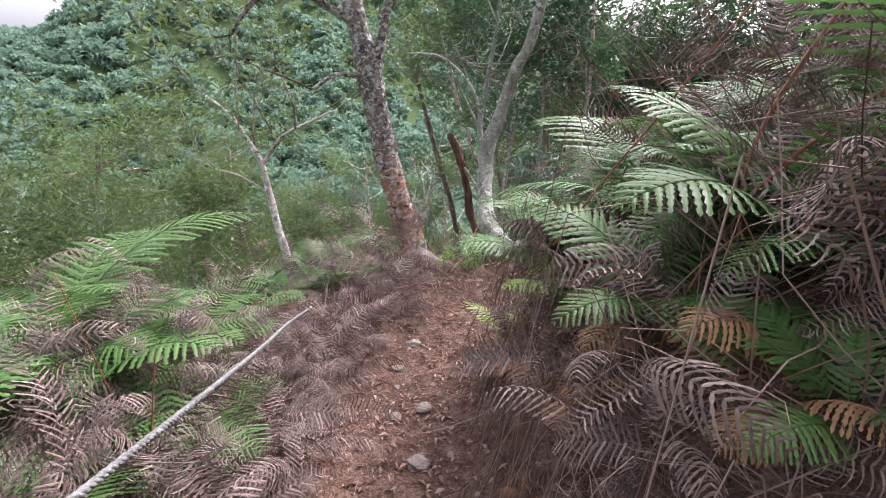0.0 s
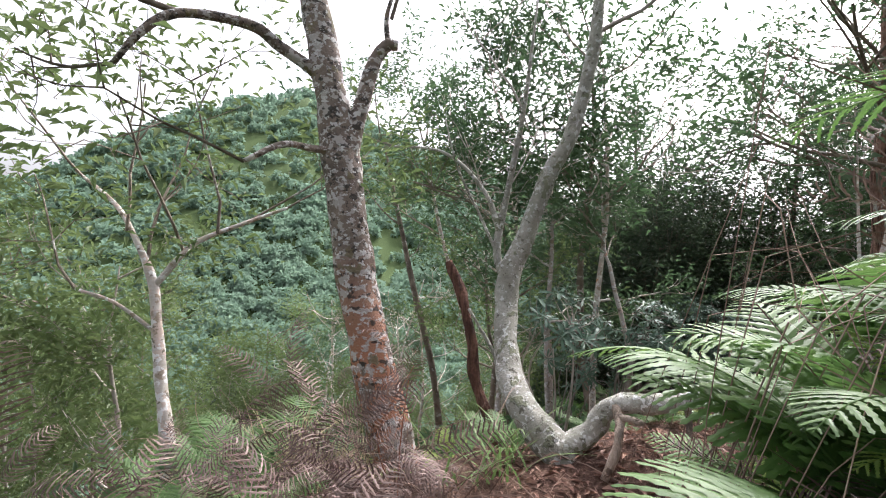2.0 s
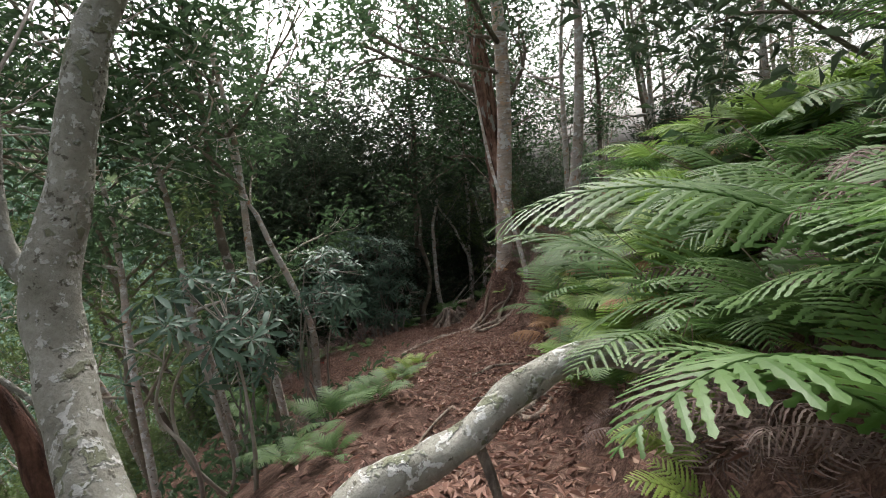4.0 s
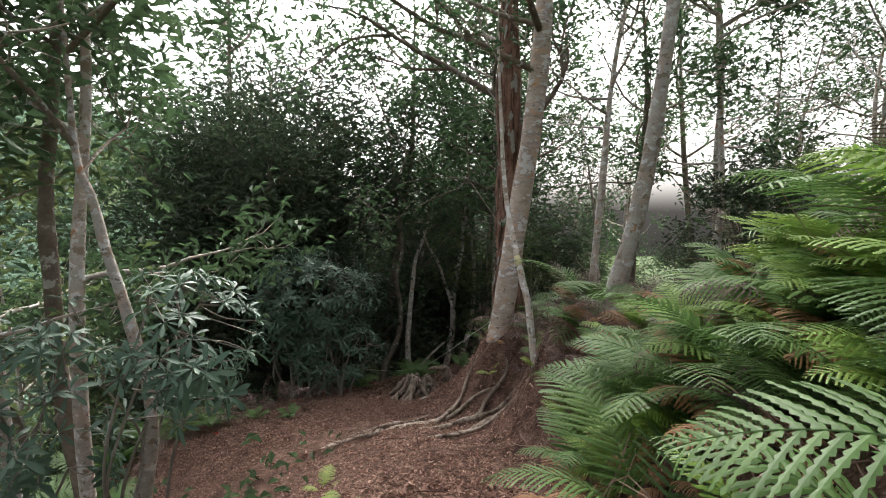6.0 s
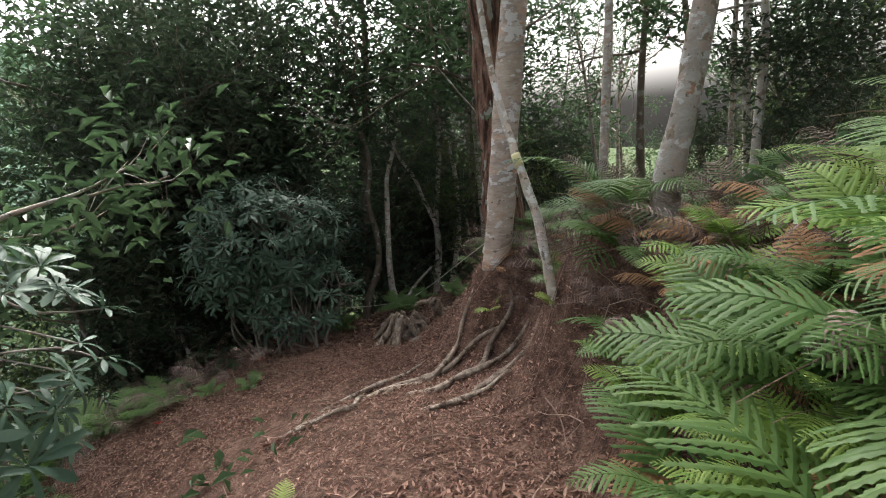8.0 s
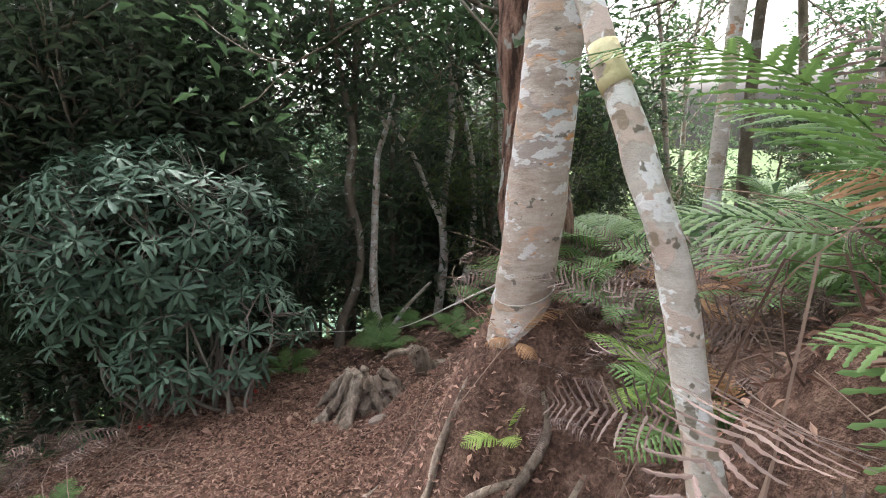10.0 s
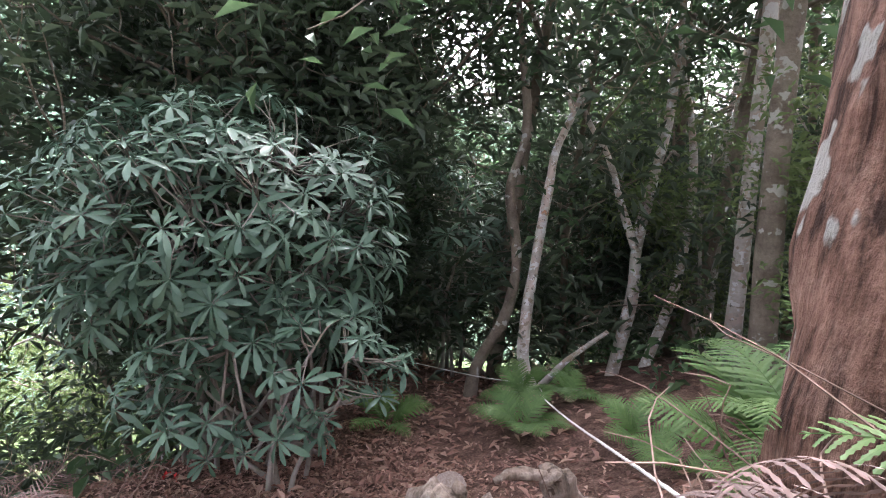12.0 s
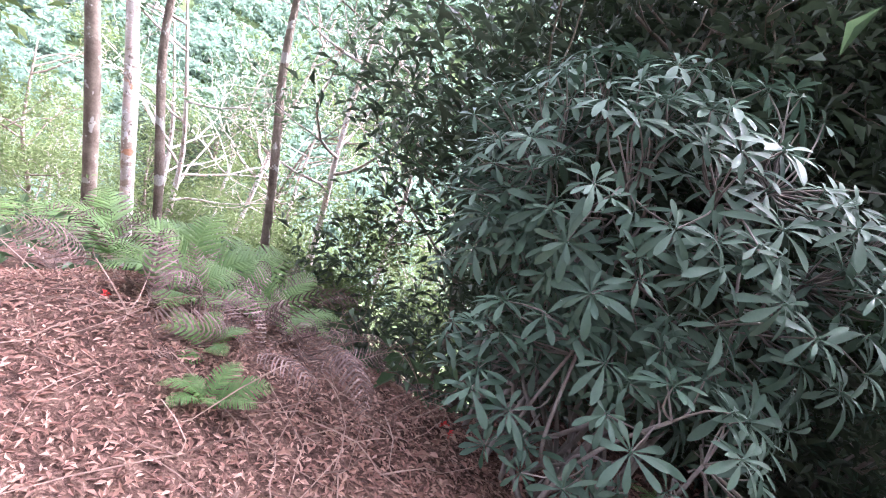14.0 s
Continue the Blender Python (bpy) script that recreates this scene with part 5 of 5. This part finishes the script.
h = Heap()
for k in range(2600):
    x, y = wild_spot()
    m = 9
    b = np.tile([x, y, hz(x, y)], (m, 1)) + RNG.normal(0, [0.16, 0.16, 0.0], (m, 3)) + np.stack([np.zeros(m), np.zeros(m), RNG.uniform(0.02, 0.3, m)], 1)
    L = RNG.uniform(0.07, 0.15, m)
    leaves(h, b, spread(m, 0.7), L, L * RNG.uniform(0.3, 0.5, m))
tagged(new("undergrowth", h.mesh("undergrowth", M_LEAF_A)), "low green leafy undergrowth on the forest floor", "undergrowth", kind="stuff")
h = Heap()
litter(h, 9000, wild_spot, (0.05, 0.11))
tagged(new("slope_litter", h.mesh("slope_litter", M_LITTER)), "dry brown leaves strewn over the wooded slopes", "leaf litter", kind="stuff")

# ---- the stump, roots, log, stones ----


def gnarl(name, label, category, lines, material, origin, sides=9, lumps=0.16):
    """A gnarled wooden thing of several twisting limbs joined into one mesh."""
    h = Heap()
    for ln, rr in lines:
        tube(h, ln, rr, sides, len(ln) * 6, lumps)
    ob = tagged(new(name, h.mesh(name, material, origin, True)), label, category)
    ob.location = origin
    return ob


sx, sy = 6.18, 10.2
sz = hz(sx, sy)
lines = []
for k in range(15):
    a = RNG.uniform(0, 6.28)
    r1, r2 = RNG.uniform(0.02, 0.12), RNG.uniform(0.2, 0.42)
    c, s = math.cos(a), math.sin(a)
    lines.append(([(sx + c * r1, sy + s * r1, sz + RNG.uniform(0.18, 0.34)), (sx + c * (r1 + r2) / 2, sy + s * (r1 + r2) / 2, sz + RNG.uniform(0.10, 0.2)), (sx + c * r2, sy + s * r2, sz + 0.01), (sx + c * r2 * 1.2, sy + s * r2 * 1.2, sz - 0.08)], [RNG.uniform(0.02, 0.045), 0.035, 0.022, 0.015]))
stump = gnarl("stump", "gnarled weathered tree stump with twisted roots", "stump", [([(sx, sy, sz - 0.1), (sx, sy, sz + 0.1), (sx - 0.03, sy, sz + 0.26)], [0.17, 0.14, 0.06])], M_ROOT, (sx, sy, sz), 14, 0.2)
for ln, rr in lines:
    h = Heap()
    tube(h, ln, rr, 8, 24, 0.2)
    part("root", h.mesh("root", M_ROOT, (sx, sy, sz), True), stump)
sx2, sy2 = 6.62, 10.1
sz2 = hz(sx2, sy2)
gnarl("broken_root", "broken weathered root stub sticking up from the ground", "root", [([(sx2 + 0.1, sy2, sz2 - 0.1), (sx2, sy2, sz2 + 0.12), (sx2 - 0.08, sy2 + 0.02, sz2 + 0.24)], [0.08, 0.075, 0.05]), ([(sx2, sy2, sz2 + 0.2), (sx2 - 0.2, sy2 + 0.05, sz2 + 0.24), (sx2 - 0.3, sy2 + 0.06, sz2 + 0.22)], [0.03, 0.025, 0.012]), ([(sx2, sy2, sz2 + 0.05), (sx2 + 0.3, sy2 - 0.1, sz2 + 0.06), (sx2 + 0.6, sy2 - 0.1, sz2 - 0.03)], [0.04, 0.035, 0.02])], M_ROOT, (sx2, sy2, sz2))


def ground_root(label, s, d0, d1, s1, radius, lift=0.01):
    """A root that snakes along the ground between two places by the trail."""
    pts = []
    for u in np.linspace(0, 1, 6):
        x, y = beside(s + (s1 - s) * u, d0 + (d1 - d0) * u)
        x, y = x + RNG.normal(0, 0.04), y + RNG.normal(0, 0.04)
        pts.append((x, y, hz(x, y) + lift * math.sin(u * 3.14) - (0.02 if u in (0, 1) else 0)))
    h = Heap()
    tube(h, pts, [radius, radius * 0.9, radius * 0.5], 8, 26, 0.12)
    ob = tagged(new("ground_root", h.mesh("ground_root", M_ROOT, pts[0], True)), label, "root", "roots across the trail")
    ob.location = pts[0]


for s, d0, d1, s1, rd in ((10.35, -0.6, 0.5, 10.6, 0.03), (10.5, -0.3, 0.45, 10.75, 0.025), (10.1, -0.25, 0.35, 10.2, 0.03), (10.9, -0.8, 0.4, 11.0, 0.024), (11.2, -0.9, 0.3, 10.7, 0.026), (9.9, -0.45, 0.15, 10.15, 0.02), (11.35, -1.1, 0.2, 11.5, 0.022), (6.6, 0.1, 0.55, 6.9, 0.022), (6.3, 0.2, 0.5, 6.75, 0.018), (6.9, -0.3, 0.4, 7.0, 0.014), (7.7, -0.3, 0.3, 7.9, 0.014), (5.9, -0.5, -0.1, 6.9, 0.009), (10.8, -1.5, -0.7, 11.3, 0.025)):
    ground_root("weathered root snaking over the trodden trail", s, d0, d1, s1, rd, 0.03)

h = Heap()
lg = [(-0.26, 1.50), (-0.12, 1.48), (0.03, 1.42), (0.24, 1.36), (0.32, 1.34)]
tube(h, [(x, y, hz(x, y) + 0.018) for x, y in lg], [0.016, 0.022, 0.02, 0.015, 0.01], 9, 24, 0.12)
tagged(new("fallen_branch", h.mesh("fallen_branch", M_ROOT, smooth=True)), "grey-brown fallen branch lying across the trail", "branch")


def stone_mesh():
    bm = bmesh.new()
    bmesh.ops.create_icosphere(bm, subdivisions=2, radius=1.0)
    k = RNG.normal(0, 1.6, (3, 3))
    for v in bm.verts:
        c = np.array(v.co[:])
        v.co *= 1 + 0.16 * math.sin(c @ k[0]) + 0.12 * math.sin(c @ k[1] * 1.7)
        v.co.z *= 0.55
    me = bpy.data.meshes.new("stone")
    bm.to_mesh(me)
    bm.free()
    me.materials.append(M_STONE)
    return me


STONES = [stone_mesh() for _ in range(4)]


def stone(s, d, size):
    x, y = beside(s, d)
    ob = tagged(new("stone", STONES[RNG.integers(4)]), "grey-brown weathered stone set in the soil", "stone", "stones on the trail")
    ob.matrix_basis = pose(x, y, hz(x, y) + size * 0.15, RNG.uniform(-15, 15), RNG.uniform(-15, 15), RNG.uniform(0, 360)) @ Matrix.Diagonal((size, size * RNG.uniform(0.6, 1), size * RNG.uniform(0.6, 1), 1))


for s, d, size in ((1.95, 0.02, 0.06), (2.35, 0.02, 0.045), (2.3, -0.12, 0.03), (1.65, 0.12, 0.035), (2.75, -0.2, 0.05), (3.0, -0.25, 0.06), (3.05, 0.2, 0.04), (4.3, 0.25, 0.09), (4.35, 0.45, 0.12), (4.2, 0.12, 0.07), (4.1, 0.33, 0.06), (4.5, 0.3, 0.08), (4.0, 0.05, 0.05), (3.9, 0.25, 0.05), (13.2, 0.15, 0.13), (12.4, 0.3, 0.07)):
    stone(s, d, size)
for _ in range(50):
    stone(RNG.uniform(0.8, 4.6), RNG.normal(0, 0.2), RNG.uniform(0.008, 0.022))

# ---- ropes, bag ----


def rope(name, label, pts, radius, twist=55.0, n=160):
    """Three strands laid round one another."""
    ob = tagged(new(name), label, "rope")
    mat = M_ROPE_OLD if name == "trail_rope" else M_ROPE
    ob.location = pts[0]
    line = resample(pts, n)
    tan = unit(np.gradient(line, axis=0))
    s1 = unit(np.cross(tan, np.array([0, 0, 1.0])))
    s2 = np.cross(tan, s1)
    s = np.concatenate([[0], np.cumsum(np.linalg.norm(np.diff(line, axis=0), axis=1))])
    for k in range(3):
        a = s * twist + k * 2.0944
        st = line + (np.cos(a)[:, None] * s1 + np.sin(a)[:, None] * s2) * radius * 0.5
        h = Heap()
        tube(h, st, [radius * 0.58], 6)
        part("strand", h.mesh("strand", mat, pts[0], True), ob)
    return ob


rope("trail_rope", "weathered grey twisted rope slung beside the trail", [(-0.45, -0.4, 1.2), (-0.40, 0.1, 1.16), (-0.37, 0.50, 1.10), (-0.42, 1.0, 0.95), (-0.50, 1.5, 0.78), (-0.58, 2.0, 0.62), (-0.66, 2.6, 0.42), (-0.9, 3.3, 0.1)], 0.0075, 160.0, 420)
rp = [(6.0, 8.69, -0.26), (6.29, 9.32, -0.60), (6.75, 10.3, -1.13), (7.21, 11.28, -1.63), (7.49, 11.9, -1.90), (7.15, 12.3, -1.95), (6.67, 12.58, -1.87)]
rope("guide_rope", "thin pale guide rope tied to the ringed tree and led downhill", rp, 0.0048, 200.0, 420)
ring = [(6.01 + 0.118 * math.cos(a), 8.565 + 0.118 * math.sin(a), -0.26 + 0.03 * math.cos(a)) for a in np.linspace(0, 6.283, 40)]
h = Heap()
tube(h, ring, [0.0025], 6)
tagged(new("rope_loop", h.mesh("rope_loop", M_ROPE, smooth=True)), "thin cord looped round the ringed tree", "rope")
bm = bmesh.new()
bmesh.ops.create_icosphere(bm, subdivisions=3, radius=0.05)
for v in bm.verts:
    c = v.co * 0.8
    pinch = 0.35 + 0.65 * min(1, max(0, (0.05 - c.z) / 0.07))
    v.co = Vector((c.x * pinch * (1 + 0.15 * math.sin(c.y * 140 + c.z * 60)), c.y * pinch * (0.8 + 0.15 * math.sin(c.x * 150)), c.z * 1.3))
me = bpy.data.meshes.new("plastic_bag")
bm.to_mesh(me)
bm.free()
me.materials.append(M_BAG)
bag = tagged(new("plastic_bag", me), "crumpled white plastic bag hung on the rope", "bag")
bag.location = (6.035, 8.73, -0.335)

# ---- straw grass, long blades, red stems ----


def tuft(name, label, x, y, count, L, material, width, lean):
    h = Heap()
    z = hz(x, y)
    for _ in range(count):
        a, e = RNG.uniform(0, 6.28), RNG.uniform(*lean)
        d = np.array([math.cos(a) * e, math.sin(a) * e, 1.0])
        d /= np.linalg.norm(d)
        ln = L * RNG.uniform(0.55, 1.1)
        b = np.array([RNG.normal(0, 0.06), RNG.normal(0, 0.06), -0.02])
        st = np.linspace(0, 1, 7)
        mid = b + st[:, None] * d * ln + (st ** 2.2)[:, None] * np.array([math.cos(a), math.sin(a), -0.9]) * ln * RNG.uniform(0.15, 0.55)
        side = np.array([-math.sin(a), math.cos(a), 0]) * width
        w = np.array([0.7, 1, 1, 0.9, 0.7, 0.4, 0.05])[:, None]
        v = np.stack([mid + side * w, mid - side * w], 1).reshape(-1, 3)
        h.add(v, [(i * 2, i * 2 + 1, i * 2 + 3, i * 2 + 2) for i in range(6)])
    ob = tagged(new(name, h.mesh(name, material)), label, "grass", "grass tufts")
    ob.location = (x, y, z)


for x, y, c, L in ((-0.72, 4.45, 130, 0.62), (-0.55, 4.3, 90, 0.5), (-0.95, 4.6, 110, 0.6), (-0.35, 4.35, 50, 0.35)):
    tuft("straw_grass", "tuft of dry straw-coloured grass", x, y, c, L, M_GRASS, 0.0035, (0.1, 0.8))
for x, y, c, L in ((0.35, 4.35, 16, 0.55), (0.1, 4.3, 12, 0.45), (0.45, 4.62, 10, 0.6)):
    tuft("long_grass", "tuft of long green grass blades", x, y, c, L, M_BLADE, 0.007, (0.2, 0.9))


def runner(label, pts, r, material, name="bramble_stem"):
    h = Heap()
    tube(h, pts, [r, r * 0.9, r * 0.6], 7, 40, 0.04)
    ob = tagged(new(name, h.mesh(name, material, pts[0], True)), label, "stem", "climbing stems")
    ob.location = pts[0]


def on_bank(s, d, lift):
    x, y = beside(s, d)
    return (x, y, hz(x, y) + lift)


runner("reddish climbing stem sprawling over dead ferns", [on_bank(1.3, 1.3, 0.9), on_bank(1.25, 0.95, 0.55), on_bank(1.15, 0.9, 0.3), on_bank(1.0, 1.1, 0.25), on_bank(0.9, 1.5, 0.3)], 0.005, M_STALK)
runner("reddish climbing stem sprawling over dead ferns", [on_bank(1.75, 0.55, 0.75), on_bank(1.7, 0.8, 0.72), on_bank(1.5, 1.2, 0.85), on_bank(1.3, 1.9, 1.0)], 0.004, M_STALK)
runner("orange-brown dry stalk in the dead ferns", [on_bank(1.3, 0.75, 0.05), on_bank(1.25, 0.8, 0.28), on_bank(1.2, 0.95, 0.4), on_bank(1.1, 1.1, 0.42)], 0.004, M_STALK)
runner("orange-brown dry stalk in the dead ferns", [on_bank(1.2, 0.9, 0.42), on_bank(1.15, 1.2, 0.43), on_bank(1.1, 1.6, 0.4)], 0.005, M_STALK)
runner("grey dry stalk lying over the bank", [on_bank(1.4, 0.55, 0.12), on_bank(1.2, 0.8, 0.16), on_bank(1.0, 1.1, 0.1)], 0.004, M_DRY_STEM)
for k in range(14):
    s, d = RNG.uniform(1.0, 4.0), RNG.uniform(0.7, 1.7) * (1 if k % 3 else -1)
    runner("upright reddish fern stalk", [on_bank(s, d, 0), on_bank(s + RNG.normal(0, 0.05), d + RNG.normal(0, 0.05), 0.35), on_bank(s + RNG.normal(0, 0.1), d + RNG.normal(0, 0.1), RNG.uniform(0.5, 0.9))], 0.003, M_STALK, "fern_stalk")

# fallen red petals and a trail ribbon
for x, y in ((4.95, 11.2), (4.9, 11.25), (5.6, 11.05), (3.6, 10.3), (5.75, 11.3)):
    h = Heap()
    leaves(h, np.tile([0.0, 0, 0.012], (6, 1)), spread(6, 0.3), np.full(6, 0.03), np.full(6, 0.022), 0.3, 0.1)
    ob = tagged(new("fallen_blossom", h.mesh("fallen_blossom", M_RED)), "red blossom fallen on the leaf litter", "flower", "fallen blossoms")
    ob.location = (x, y, hz(x, y))

# ---- thicket behind the crooked trees, finer woods on the far slopes ----
RNG = np.random.default_rng(33)
stand([3, 4], 5, (5.9, 7.0), (13.2, 14.6), 0.45, 0.5, (0.7, 0.85))
stand([5], 8, (-0.2, 3.2), (12.7, 14.4), 0.6, 1.0, (0.5, 0.75))
for x, y, k, size in ((8.2, 10.5, 0, 1.1), (8.9, 11.3, 1, 1.2), (7.7, 13.2, 0, 1.15)):
    plant(WILD[k], x, y, size, 0.1)
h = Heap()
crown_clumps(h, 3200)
tagged(new("far_woods", h.mesh("far_woods", M_WOODS_HAZED)), "dense green subtropical forest on the mountain slopes", "forest", kind="stuff")
